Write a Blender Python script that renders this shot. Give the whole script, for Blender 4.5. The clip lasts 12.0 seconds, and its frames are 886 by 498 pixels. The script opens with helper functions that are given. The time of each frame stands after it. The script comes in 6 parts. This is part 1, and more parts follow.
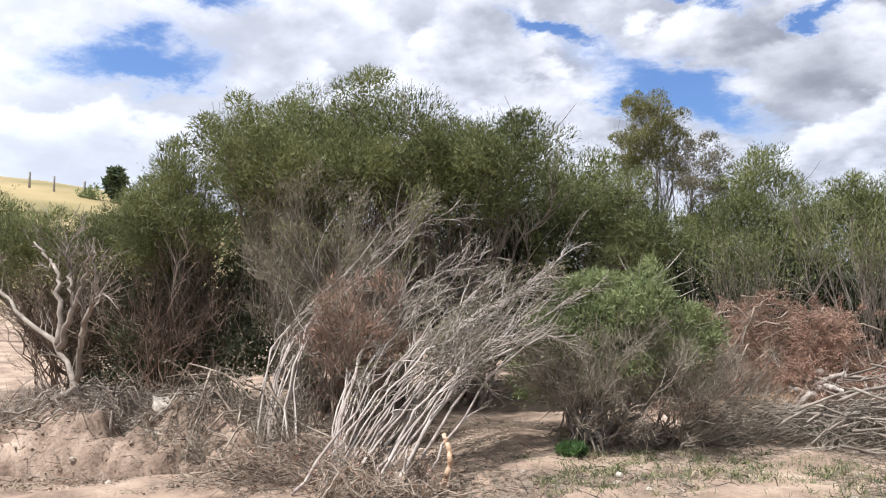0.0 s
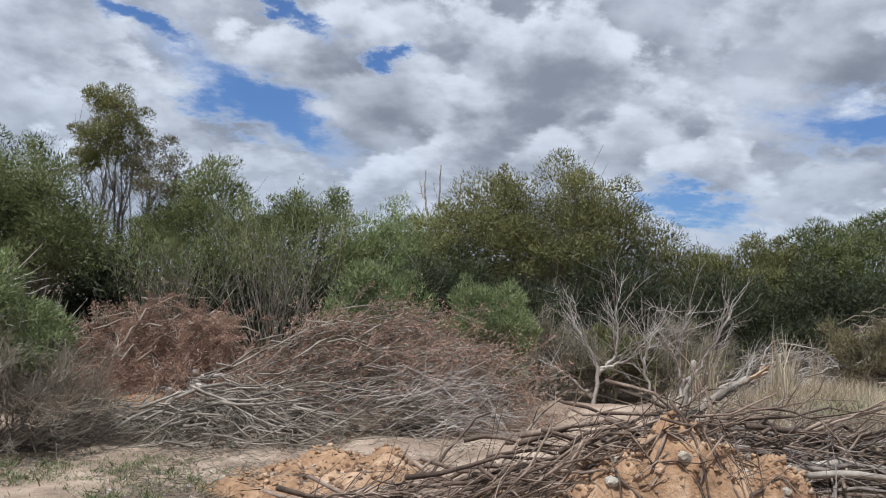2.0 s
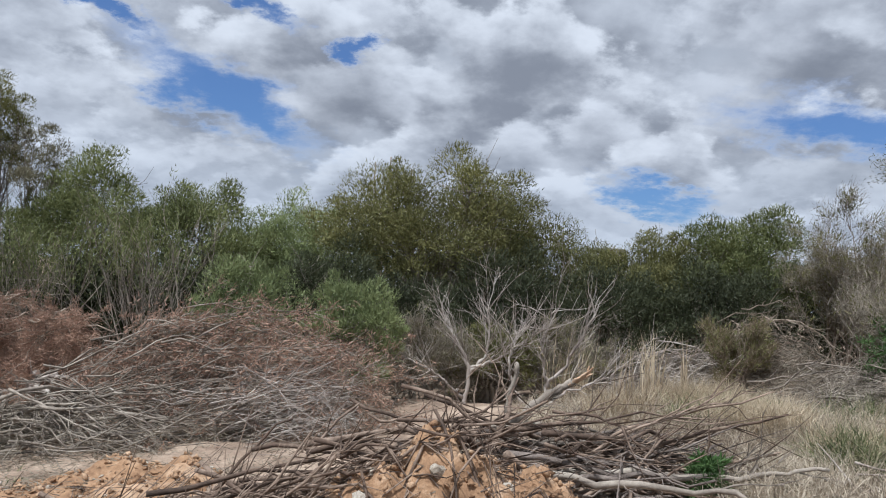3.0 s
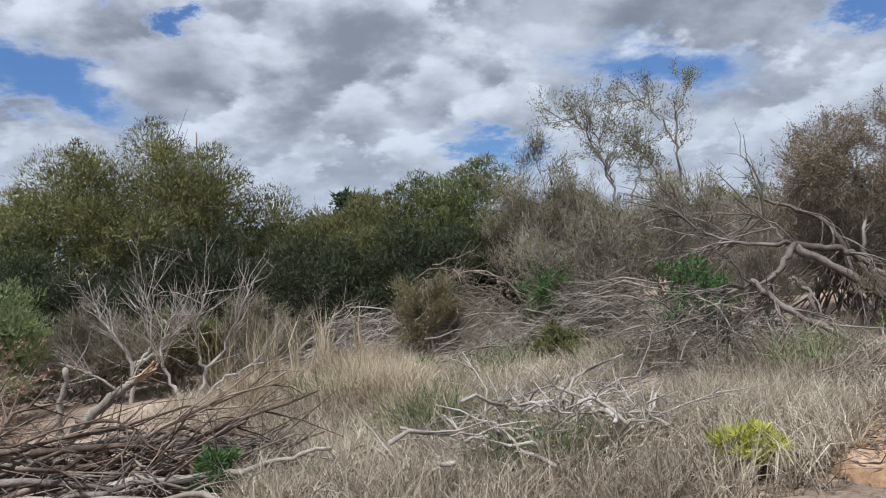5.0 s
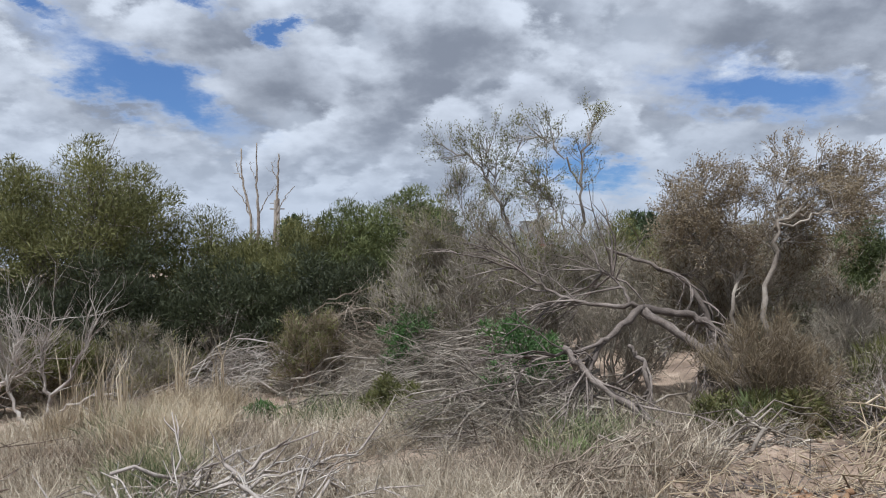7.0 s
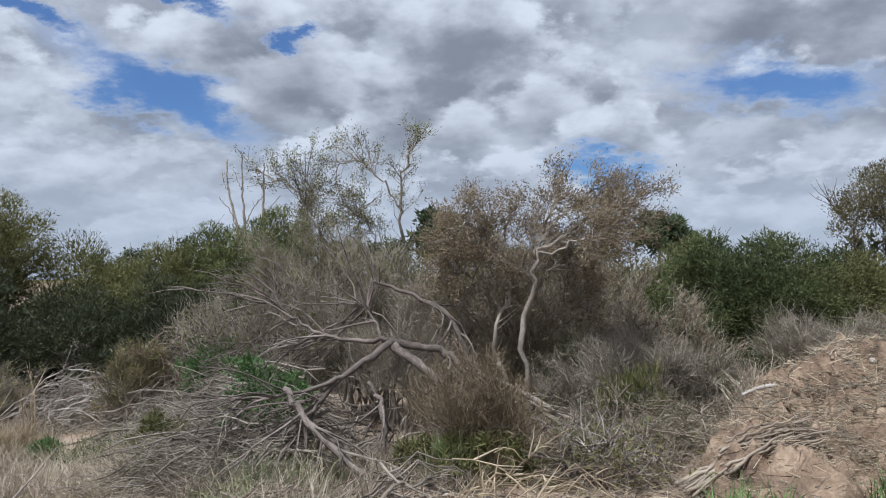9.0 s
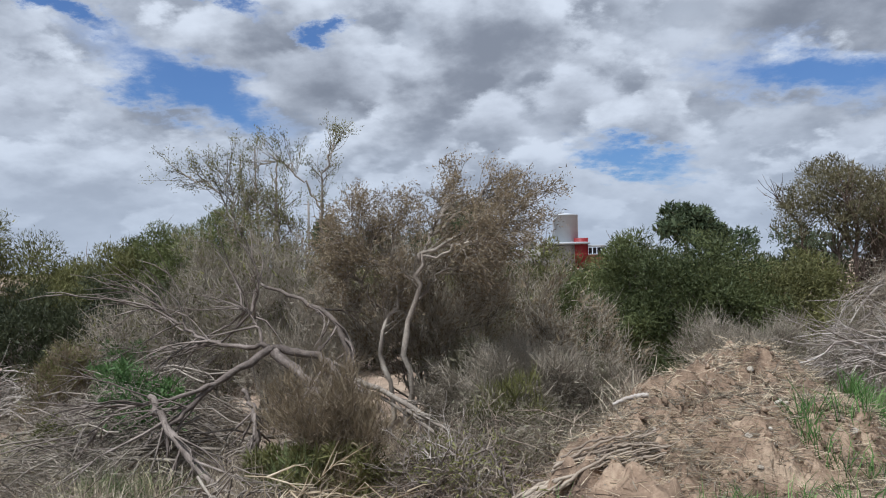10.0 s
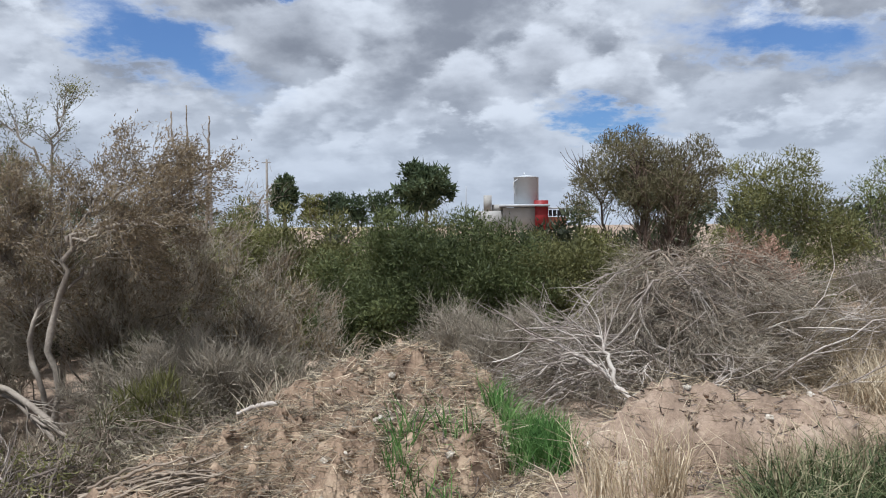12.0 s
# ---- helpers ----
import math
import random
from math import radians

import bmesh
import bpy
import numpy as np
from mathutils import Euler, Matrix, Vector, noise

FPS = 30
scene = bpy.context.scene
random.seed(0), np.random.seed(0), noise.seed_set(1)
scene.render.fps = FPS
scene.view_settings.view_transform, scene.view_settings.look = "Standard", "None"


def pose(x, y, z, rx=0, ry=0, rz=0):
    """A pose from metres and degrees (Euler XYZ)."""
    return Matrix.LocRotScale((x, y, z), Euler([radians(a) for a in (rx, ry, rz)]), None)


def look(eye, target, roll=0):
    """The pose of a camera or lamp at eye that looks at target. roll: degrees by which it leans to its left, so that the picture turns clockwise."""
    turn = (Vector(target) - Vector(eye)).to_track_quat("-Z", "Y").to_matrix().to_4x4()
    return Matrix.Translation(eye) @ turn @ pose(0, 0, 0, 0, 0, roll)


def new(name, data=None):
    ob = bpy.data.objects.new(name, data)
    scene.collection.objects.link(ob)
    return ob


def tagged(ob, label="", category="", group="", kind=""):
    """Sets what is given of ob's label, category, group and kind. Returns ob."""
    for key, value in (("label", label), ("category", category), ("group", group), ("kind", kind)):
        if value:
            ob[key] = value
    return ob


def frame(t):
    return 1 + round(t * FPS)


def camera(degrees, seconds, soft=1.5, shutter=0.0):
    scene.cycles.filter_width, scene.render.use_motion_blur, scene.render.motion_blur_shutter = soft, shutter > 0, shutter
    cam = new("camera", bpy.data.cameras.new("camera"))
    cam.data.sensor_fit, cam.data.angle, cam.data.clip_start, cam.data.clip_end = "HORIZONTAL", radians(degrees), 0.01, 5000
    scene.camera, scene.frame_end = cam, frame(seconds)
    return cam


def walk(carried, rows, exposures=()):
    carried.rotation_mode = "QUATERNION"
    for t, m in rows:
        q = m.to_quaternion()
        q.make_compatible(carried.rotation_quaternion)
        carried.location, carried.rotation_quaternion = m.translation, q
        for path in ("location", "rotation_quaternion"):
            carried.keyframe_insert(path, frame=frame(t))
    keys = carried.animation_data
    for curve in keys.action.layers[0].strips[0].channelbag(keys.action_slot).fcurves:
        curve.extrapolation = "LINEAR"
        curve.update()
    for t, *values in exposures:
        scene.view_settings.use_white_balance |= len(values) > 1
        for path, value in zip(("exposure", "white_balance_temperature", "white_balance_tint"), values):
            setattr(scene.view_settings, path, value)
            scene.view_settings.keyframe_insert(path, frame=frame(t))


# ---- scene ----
cam = camera(60.31, 12.0, soft=1.1)
PATH = [
    (0, (0.000, 0.000, 1.601), (-1.2390, 1.5690, 1.6551), 0.92),
    (0.5, (0.438, 0.208, 1.592), (-0.4445, 2.0004, 1.6787), 1.89),
    (1, (0.974, 0.418, 1.613), (0.3968, 2.3290, 1.7349), 3.63),
    (1.5, (1.507, 0.627, 1.551), (1.1182, 2.5863, 1.6536), 2.32),
    (2, (2.146, 0.839, 1.619), (1.8946, 2.8198, 1.7373), 3.69),
    (2.5, (2.817, 0.972, 1.756), (2.5504, 2.9476, 1.9217), 5.12),
    (3, (3.451, 1.314, 1.765), (3.2896, 3.3043, 1.8701), 3.77),
    (3.2, (3.686, 1.418, 1.795), (3.5846, 3.4137, 1.8763), 3.42),
    (4.8, (5.735, 1.787, 1.920), (5.8882, 3.7806, 1.9484), -1.49),
    (5, (5.999, 1.823, 1.920), (6.2149, 3.8114, 1.9322), -2.81),
    (5.5, (6.765, 1.869, 2.042), (7.0816, 3.8438, 2.0169), -3.89),
    (6, (7.421, 2.001, 2.098), (7.6493, 3.9879, 2.1058), -2.04),
    (6.5, (8.031, 2.100, 2.116), (8.1056, 4.0977, 2.1738), -0.31),
    (6.7, (8.304, 2.135, 2.141), (8.3014, 4.1340, 2.1988), 0.19),
    (8.3, (10.318, 2.348, 2.393), (10.3576, 4.3474, 2.4343), 0.55),
    (8.5, (10.564, 2.364, 2.419), (10.5392, 4.3627, 2.4744), 0.38),
    (9, (11.294, 2.414, 2.471), (11.2477, 4.4121, 2.5342), -0.90),
    (9.5, (12.027, 2.475, 2.502), (12.0278, 4.4734, 2.5713), -1.69),
    (10, (12.654, 2.623, 2.559), (12.5320, 4.6183, 2.6035), -1.11),
    (10.5, (13.264, 2.834, 2.710), (13.0476, 4.8227, 2.6921), -0.70),
    (11, (13.960, 2.987, 2.763), (13.7529, 4.9748, 2.6796), 0.27),
    (11.5, (14.573, 3.260, 2.729), (14.4642, 5.2524, 2.5942), 0.40),
    (12, (15.199, 3.541, 2.736), (15.1560, 5.5395, 2.6751), -0.50),
]
walk(cam, [(t, look(eye, target, roll)) for t, eye, target, roll in PATH],
     exposures=[(0.0, 0.55, 6050, 13), (0.5, 0.52, 6000, 12), (1.2, 0.12, 5720, 9), (2.0, 0.0, 5750, 9), (6.5, 0.0, 5720, 9), (8.3, -0.06, 5680, 9), (10.5, -0.05, 5720, 9), (11.0, -0.14, 5800, 9), (11.4, 0.03, 5800, 9), (12.0, 0.06, 5800, 9)])

# ---- world, sun ----
SUN_EL, SUN_AZ = 66.0, 214.0          # degrees up, degrees clockwise from +y
world = bpy.data.worlds.new("sky")
scene.world = world
world.use_nodes = True
wn, wl = world.node_tree.nodes, world.node_tree.links
wn.clear()


def wnode(kind, **values):
    n = wn.new(kind)
    for k, v in values.items():
        n.inputs[int(k[1:])].default_value = v
    return n


def wmath(op, a, b=None, c=None):
    n = wn.new("ShaderNodeMath")
    n.operation = op
    for i, v in enumerate((a, b, c)):
        if v is None:
            continue
        if isinstance(v, (int, float)):
            n.inputs[i].default_value = v
        else:
            wl.new(v, n.inputs[i])
    return n.outputs[0]


def wrange(v, lo, hi, a=0.0, b=1.0):
    n = wn.new("ShaderNodeMapRange")
    n.interpolation_type = "SMOOTHSTEP"
    n.inputs[1].default_value, n.inputs[2].default_value = lo, hi
    n.inputs[3].default_value, n.inputs[4].default_value = a, b
    wl.new(v, n.inputs[0])
    return n.outputs[0]


def wnoise(vec, scale, detail, rough):
    n = wn.new("ShaderNodeTexNoise")
    n.inputs["Scale"].default_value, n.inputs["Detail"].default_value, n.inputs["Roughness"].default_value = scale, detail, rough
    wl.new(vec, n.inputs["Vector"])
    return n.outputs["Fac"]


def wmix(f, a, b):
    n = wn.new("ShaderNodeMix")
    n.data_type = "RGBA"
    if isinstance(f, float):
        n.inputs[0].default_value = f
    else:
        wl.new(f, n.inputs[0])
    for i, v in ((6, a), (7, b)):
        if isinstance(v, tuple):
            n.inputs[i].default_value = (*v, 1)
        else:
            wl.new(v, n.inputs[i])
    return n.outputs[2]


coord = wn.new("ShaderNodeTexCoord")
split = wn.new("ShaderNodeSeparateXYZ")
wl.new(coord.outputs["Generated"], split.inputs[0])
dx, dy, dz = split.outputs
low = wmath("ADD", wmath("MAXIMUM", dz, 0.0), 0.26)
flat = wn.new("ShaderNodeCombineXYZ")
wl.new(wmath("DIVIDE", dx, low), flat.inputs[0])
wl.new(wmath("DIVIDE", dy, low), flat.inputs[1])
# azimuth and height in degrees, bent by noise so that the gaps get ragged rims
az = wmath("MULTIPLY", wmath("ARCTAN2", dx, dy), 57.2958)
el = wmath("MULTIPLY", wmath("ARCSINE", dz), 57.2958)
bend_a = wmath("MULTIPLY", wmath("SUBTRACT", wnoise(flat.outputs[0], 4.5, 8, 0.66), 0.5), 13.0)
off = wn.new("ShaderNodeVectorMath")
off.operation = "ADD"
off.inputs[1].default_value = (31.7, 12.3, 4.0)
wl.new(flat.outputs[0], off.inputs[0])
bend_e = wmath("MULTIPLY", wmath("SUBTRACT", wnoise(off.outputs[0], 4.5, 8, 0.66), 0.5), 7.0)
sky_xy = wn.new("ShaderNodeCombineXYZ")
wl.new(wmath("ADD", az, bend_a), sky_xy.inputs[0])
wl.new(wmath("ADD", el, bend_e), sky_xy.inputs[1])
# gaps in the cloud: azimuth, height, half length, half width, slope
GAPS = [(-21.5, 12.8, 8.2, 2.2, -24), (22.3, 12.6, 7.0, 2.2, -9), (10.6, 7.6, 4.2, 1.4, -14), (-19.5, 19.6, 3.0, 0.9, -20),
        (-30.0, 17.6, 4.5, 0.9, -22), (-12.5, 17.0, 1.8, 0.9, -10), (-60.5, 14.0, 6.5, 2.2, 8), (-56.0, 19.0, 4.5, 1.4, 0),
        (36.0, 14.0, 3.5, 1.2, -5), (58.0, 21.0, 9.0, 3.0, -10), (-95.0, 24.0, 12.0, 4.0, 12), (150.0, 30.0, 12.0, 5.0, 0),
        (-150.0, 38.0, 14.0, 6.0, 20), (95.0, 36.0, 12.0, 4.0, -15)]
gap = None
for ga, ge, gl, gw, gs in GAPS:
    m = wn.new("ShaderNodeMapping")
    m.vector_type = "TEXTURE"
    m.inputs["Location"].default_value = (ga, ge, 0)
    m.inputs["Rotation"].default_value = (0, 0, radians(gs))
    m.inputs["Scale"].default_value = (gl, gw, 1)
    wl.new(sky_xy.outputs[0], m.inputs["Vector"])
    length = wn.new("ShaderNodeVectorMath")
    length.operation = "LENGTH"
    wl.new(m.outputs[0], length.inputs[0])
    one = wrange(length.outputs["Value"], 0.35, 1.3, 1.0, 0.0)
    gap = one if gap is None else wmath("MAXIMUM", gap, one)
# heaped cloud in layers, the nearest last: each puff is white where nothing lies above it and grey where cloud does
steep = wmath("ADD", wmath("MAXIMUM", dz, 0.0), 0.40)
heads = wn.new("ShaderNodeCombineXYZ")
wl.new(wmath("DIVIDE", dx, steep), heads.inputs[0])
wl.new(wmath("DIVIDE", dy, steep), heads.inputs[1])


def moved(vec, factor, shift):
    n = wn.new("ShaderNodeVectorMath")
    n.operation = "MULTIPLY_ADD"
    n.inputs[1].default_value = (factor, factor, 1)
    n.inputs[2].default_value = shift
    wl.new(vec, n.inputs[0])
    return n.outputs[0]


def puffs(vec, scale):
    """Thickness of heaped cloud: broad swells with rounded heads on them and a ragged grain."""
    wide = wnoise(vec, scale, 2, 0.5)
    cell = wn.new("ShaderNodeTexVoronoi")
    cell.feature = "SMOOTH_F1"
    cell.normalize = True
    cell.inputs["Scale"].default_value, cell.inputs["Smoothness"].default_value = scale * 2.6, 0.5
    cell.inputs["Detail"].default_value, cell.inputs["Roughness"].default_value, cell.inputs["Lacunarity"].default_value = 2.0, 0.5, 2.4
    wl.new(vec, cell.inputs["Vector"])
    grain = wnoise(vec, scale * 5.0, 6, 0.62)
    round_heads = wmath("MULTIPLY", wmath("SUBTRACT", 0.5, cell.outputs["Distance"]), 0.42)
    return wmath("ADD", wmath("ADD", wide, round_heads), wmath("MULTIPLY", wmath("SUBTRACT", grain, 0.5), 0.25))


swell = wnoise(heads.outputs[0], 2.1, 4, 0.55)
cloud = wmix(wrange(swell, 0.32, 0.68), (0.55, 0.57, 0.605), (0.31, 0.323, 0.355))
for shift, scale, thin, white, grey in [((3.1, 7.7, 0), 3.0, 0.50, (0.68, 0.695, 0.725), (0.31, 0.325, 0.36)),
                                        ((9.4, 1.3, 0), 2.1, 0.53, (0.80, 0.81, 0.835), (0.25, 0.263, 0.297)),
                                        ((5.2, 4.6, 0), 3.6, 0.56, (0.82, 0.83, 0.85), (0.28, 0.293, 0.328))]:
    at = moved(heads.outputs[0], 1.0, shift)
    lifted = wn.new("ShaderNodeVectorMath")
    lifted.operation = "ADD"
    wl.new(moved(heads.outputs[0], 0.945, (0, 0, 0)), lifted.inputs[0])
    lifted.inputs[1].default_value = shift
    here, over = puffs(at, scale), puffs(lifted.outputs[0], scale)
    tone = wmix(wrange(over, thin - 0.12, thin + 0.26), white, grey)
    cloud = wmix(wrange(here, thin - 0.02, thin + 0.08), cloud, tone)
cloud = wmix(wrange(gap, 0.02, 0.5, 0.0, 0.45), cloud, (0.84, 0.85, 0.865))
# brighter, paler cloud towards the low west
west = wrange(az, -75.0, -15.0, 0.5, 0.0)
cloud = wmix(west, cloud, (0.86, 0.89, 0.94))
haze = wrange(el, 1.0, 13.0, 0.75, 0.0)
cloud = wmix(haze, cloud, (0.56, 0.60, 0.66))
air = wn.new("ShaderNodeTexSky")
air.sky_type = "NISHITA"
air.sun_disc = False
air.sun_elevation, air.sun_rotation = radians(SUN_EL), radians(SUN_AZ)
dim = wn.new("ShaderNodeVectorMath")
dim.operation = "MULTIPLY"
dim.inputs[1].default_value = (0.055, 0.075, 0.105)
wl.new(air.outputs[0], dim.inputs[0])
back = wn.new("ShaderNodeBackground")
wl.new(wmix(wmath("MULTIPLY", gap, 0.95), cloud, dim.outputs[0]), back.inputs[0])
back.inputs[1].default_value = 0.94
wl.new(back.outputs[0], wn.new("ShaderNodeOutputWorld").inputs[0])

sun = new("sun", bpy.data.lights.new("sun", "SUN"))
sun.data.energy, sun.data.angle, sun.data.color = 5.0, radians(2.0), (1.0, 0.96, 0.90)
sa, se = radians(SUN_AZ), radians(SUN_EL)
sun.matrix_world = look((20 * math.sin(sa) * math.cos(se), 20 * math.cos(sa) * math.cos(se), 20 * math.sin(se)), (0, 0, 0))

# ---- materials ----


def material(name, colours, scale, rough=0.85, bump=0.3, fine=None, island=0.0, spread=0.0, through_light=0.0, stretch_z=1.0, spec=0.25):
    """colours: dark to light stops; scale: coarse noise; fine: grain; island, spread: brightness that varies by island and by object."""
    m = bpy.data.materials.new(name)
    m.use_nodes = True
    nt = m.node_tree
    n, l = nt.nodes, nt.links
    bsdf = n["Principled BSDF"]
    bsdf.inputs["Roughness"].default_value = rough
    bsdf.inputs["Specular IOR Level"].default_value = spec
    tc = n.new("ShaderNodeTexCoord")
    mp = n.new("ShaderNodeMapping")
    mp.inputs["Scale"].default_value = (1, 1, stretch_z)
    l.new(tc.outputs["Object"], mp.inputs["Vector"])
    a = n.new("ShaderNodeTexNoise")
    a.inputs["Scale"].default_value, a.inputs["Detail"].default_value, a.inputs["Roughness"].default_value = scale, 6, 0.6
    l.new(mp.outputs[0], a.inputs["Vector"])
    b = n.new("ShaderNodeTexNoise")
    b.inputs["Scale"].default_value, b.inputs["Detail"].default_value, b.inputs["Roughness"].default_value = fine or scale * 9, 5, 0.65
    l.new(mp.outputs[0], b.inputs["Vector"])
    mix = n.new("ShaderNodeMath")
    mix.operation = "MULTIPLY_ADD"
    l.new(b.outputs["Fac"], mix.inputs[0])
    mix.inputs[1].default_value = 0.45
    half = n.new("ShaderNodeMath")
    half.operation = "MULTIPLY_ADD"
    l.new(a.outputs["Fac"], half.inputs[0])
    half.inputs[1].default_value, half.inputs[2].default_value = 1.3, -0.37
    l.new(half.outputs[0], mix.inputs[2])
    fac = mix.outputs[0]
    if island:
        geo = n.new("ShaderNodeNewGeometry")
        isl = n.new("ShaderNodeMath")
        isl.operation = "MULTIPLY_ADD"
        l.new(geo.outputs["Random Per Island"], isl.inputs[0])
        isl.inputs[1].default_value = island
        sub = n.new("ShaderNodeMath")
        sub.operation = "SUBTRACT"
        l.new(fac, sub.inputs[0])
        sub.inputs[1].default_value = island / 2
        l.new(sub.outputs[0], isl.inputs[2])
        fac = isl.outputs[0]
    if spread:
        oi = n.new("ShaderNodeObjectInfo")
        sp = n.new("ShaderNodeMath")
        sp.operation = "MULTIPLY_ADD"
        l.new(oi.outputs["Random"], sp.inputs[0])
        sp.inputs[1].default_value = spread
        sb = n.new("ShaderNodeMath")
        sb.operation = "SUBTRACT"
        l.new(fac, sb.inputs[0])
        sb.inputs[1].default_value = spread / 2
        l.new(sb.outputs[0], sp.inputs[2])
        fac = sp.outputs[0]
    ramp = n.new("ShaderNodeValToRGB")
    e = ramp.color_ramp.elements
    while len(e) < len(colours):
        e.new(0.5)
    for i, c in enumerate(colours):
        e[i].position = 0.22 + 0.6 * i / (len(colours) - 1)
        e[i].color = (*c, 1)
    l.new(fac, ramp.inputs[0])
    l.new(ramp.outputs[0], bsdf.inputs["Base Color"])
    if bump:
        bp = n.new("ShaderNodeBump")
        bp.inputs["Strength"].default_value, bp.inputs["Distance"].default_value = bump, 0.02
        l.new(b.outputs["Fac"], bp.inputs["Height"])
        l.new(bp.outputs[0], bsdf.inputs["Normal"])
    if through_light:
        tr = n.new("ShaderNodeBsdfTranslucent")
        l.new(ramp.outputs[0], tr.inputs[0])
        ms = n.new("ShaderNodeMixShader")
        ms.inputs[0].default_value = through_light
        l.new(bsdf.outputs[0], ms.inputs[1])
        l.new(tr.outputs[0], ms.inputs[2])
        l.new(ms.outputs[0], n["Material Output"].inputs[0])
    return m


def leaf(name, dark, light, patch=0.9):
    mid = tuple((a + b) / 2 for a, b in zip(dark, light))
    return material(name, [dark, mid, light], patch, rough=0.6, bump=0, fine=3.0, island=0.34, spread=0.14, through_light=0.25, spec=0.25)


M_GREEN = leaf("tea_tree_leaf", (0.07, 0.085, 0.032), (0.26, 0.28, 0.11))
M_FRESH = leaf("fresh_leaf", (0.13, 0.16, 0.068), (0.34, 0.385, 0.172))
M_OLIVE = leaf("olive_leaf", (0.078, 0.08, 0.030), (0.26, 0.25, 0.095))
# M_DARK: leaf colour with the shade under the canopies painted in
M_DARK = leaf("shade_dark_leaf", (0.03, 0.036, 0.02), (0.10, 0.112, 0.055))
M_GREY = leaf("grey_brown_leaf", (0.145, 0.122, 0.092), (0.39, 0.34, 0.262))
M_RUST = leaf("dead_rust_leaf", (0.23, 0.14, 0.10), (0.52, 0.345, 0.25))
M_WEED = leaf("bright_weed_leaf", (0.05, 0.10, 0.032), (0.14, 0.23, 0.075))
M_LIME = leaf("yellow_flower_leaf", (0.22, 0.25, 0.03), (0.62, 0.58, 0.10))
M_BROWNLEAF = leaf("brown_olive_leaf", (0.13, 0.10, 0.065), (0.33, 0.26, 0.165))
M_HAZE = leaf("pale_twig_haze", (0.21, 0.18, 0.14), (0.48, 0.42, 0.33))
M_DEEP = leaf("deep_green_leaf", (0.05, 0.066, 0.026), (0.19, 0.21, 0.08))
M_BROWNOLIVE = leaf("dull_brown_olive_leaf", (0.085, 0.075, 0.04), (0.24, 0.21, 0.115))
M_GREYGREEN = leaf("withered_grey_green_leaf", (0.10, 0.095, 0.06), (0.30, 0.27, 0.18))
M_FAR = leaf("far_leaf", (0.04, 0.06, 0.03), (0.12, 0.15, 0.075), 0.15)
M_BLEACH = material("bleached_bark", [(0.16, 0.13, 0.11), (0.36, 0.31, 0.27), (0.56, 0.51, 0.45)], 3.0, fine=40, island=0.35, spread=0.2, stretch_z=0.5)
M_GREYBARK = material("grey_bark", [(0.10, 0.083, 0.067), (0.24, 0.203, 0.165), (0.42, 0.37, 0.305)], 3.0, fine=45, island=0.35, spread=0.2)
M_OLDBARK = material("old_rough_bark", [(0.07, 0.055, 0.047), (0.16, 0.13, 0.11), (0.30, 0.25, 0.215)], 4.0, fine=60, island=0.2, spread=0.25, bump=0.6)
M_TWIG = material("brown_twig", [(0.11, 0.083, 0.062), (0.24, 0.19, 0.145), (0.40, 0.335, 0.26)], 2.0, fine=30, island=0.5)
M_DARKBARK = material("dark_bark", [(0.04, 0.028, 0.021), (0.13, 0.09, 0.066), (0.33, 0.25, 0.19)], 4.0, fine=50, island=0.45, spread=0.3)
M_RAW = material("raw_split_wood", [(0.35, 0.20, 0.11), (0.55, 0.38, 0.25), (0.72, 0.58, 0.44)], 8.0, fine=60)
M_STRAW = material("straw", [(0.27, 0.21, 0.14), (0.48, 0.385, 0.26), (0.71, 0.61, 0.45)], 0.8, fine=8, island=0.5, bump=0, through_light=0.2)
M_BROWNGRASS = material("matted_brown_grass", [(0.13, 0.095, 0.066), (0.28, 0.21, 0.148), (0.48, 0.385, 0.275)], 1.5, fine=9, island=0.5, bump=0, through_light=0.2)
M_DRYGRASS = material("dry_grass", [(0.21, 0.168, 0.125), (0.42, 0.35, 0.262), (0.66, 0.58, 0.45)], 0.7, fine=7, island=0.5, bump=0, through_light=0.2)
M_GRASS = material("green_grass", [(0.05, 0.11, 0.03), (0.11, 0.23, 0.06), (0.26, 0.38, 0.14)], 1.2, fine=9, island=0.5, bump=0, through_light=0.3)
M_SEDGE = material("sedge", [(0.055, 0.085, 0.032), (0.18, 0.205, 0.09), (0.52, 0.45, 0.30)], 2.2, fine=9, island=0.6, bump=0, through_light=0.2)
M_GREENSEDGE = material("green_sedge", [(0.04, 0.062, 0.026), (0.12, 0.145, 0.062), (0.34, 0.31, 0.19)], 2.2, fine=9, island=0.6, bump=0, through_light=0.2)
M_SAND = material("sandy_soil", [(0.12, 0.084, 0.062), (0.27, 0.198, 0.145), (0.46, 0.36, 0.275)], 3.0, fine=28, bump=0.9, rough=0.95)
M_ORANGE = material("orange_clay", [(0.16, 0.088, 0.05), (0.35, 0.215, 0.122), (0.56, 0.40, 0.27)], 3.5, fine=26, bump=0.9, rough=0.95)
M_MULCH = material("straw_soil", [(0.085, 0.058, 0.042), (0.27, 0.19, 0.13), (0.50, 0.385, 0.27)], 3.2, fine=24, bump=1.0, rough=0.95)
M_STONE = material("pale_stone", [(0.32, 0.27, 0.21), (0.50, 0.44, 0.36), (0.68, 0.63, 0.55)], 6.0, fine=40, bump=0.5, spread=0.4)


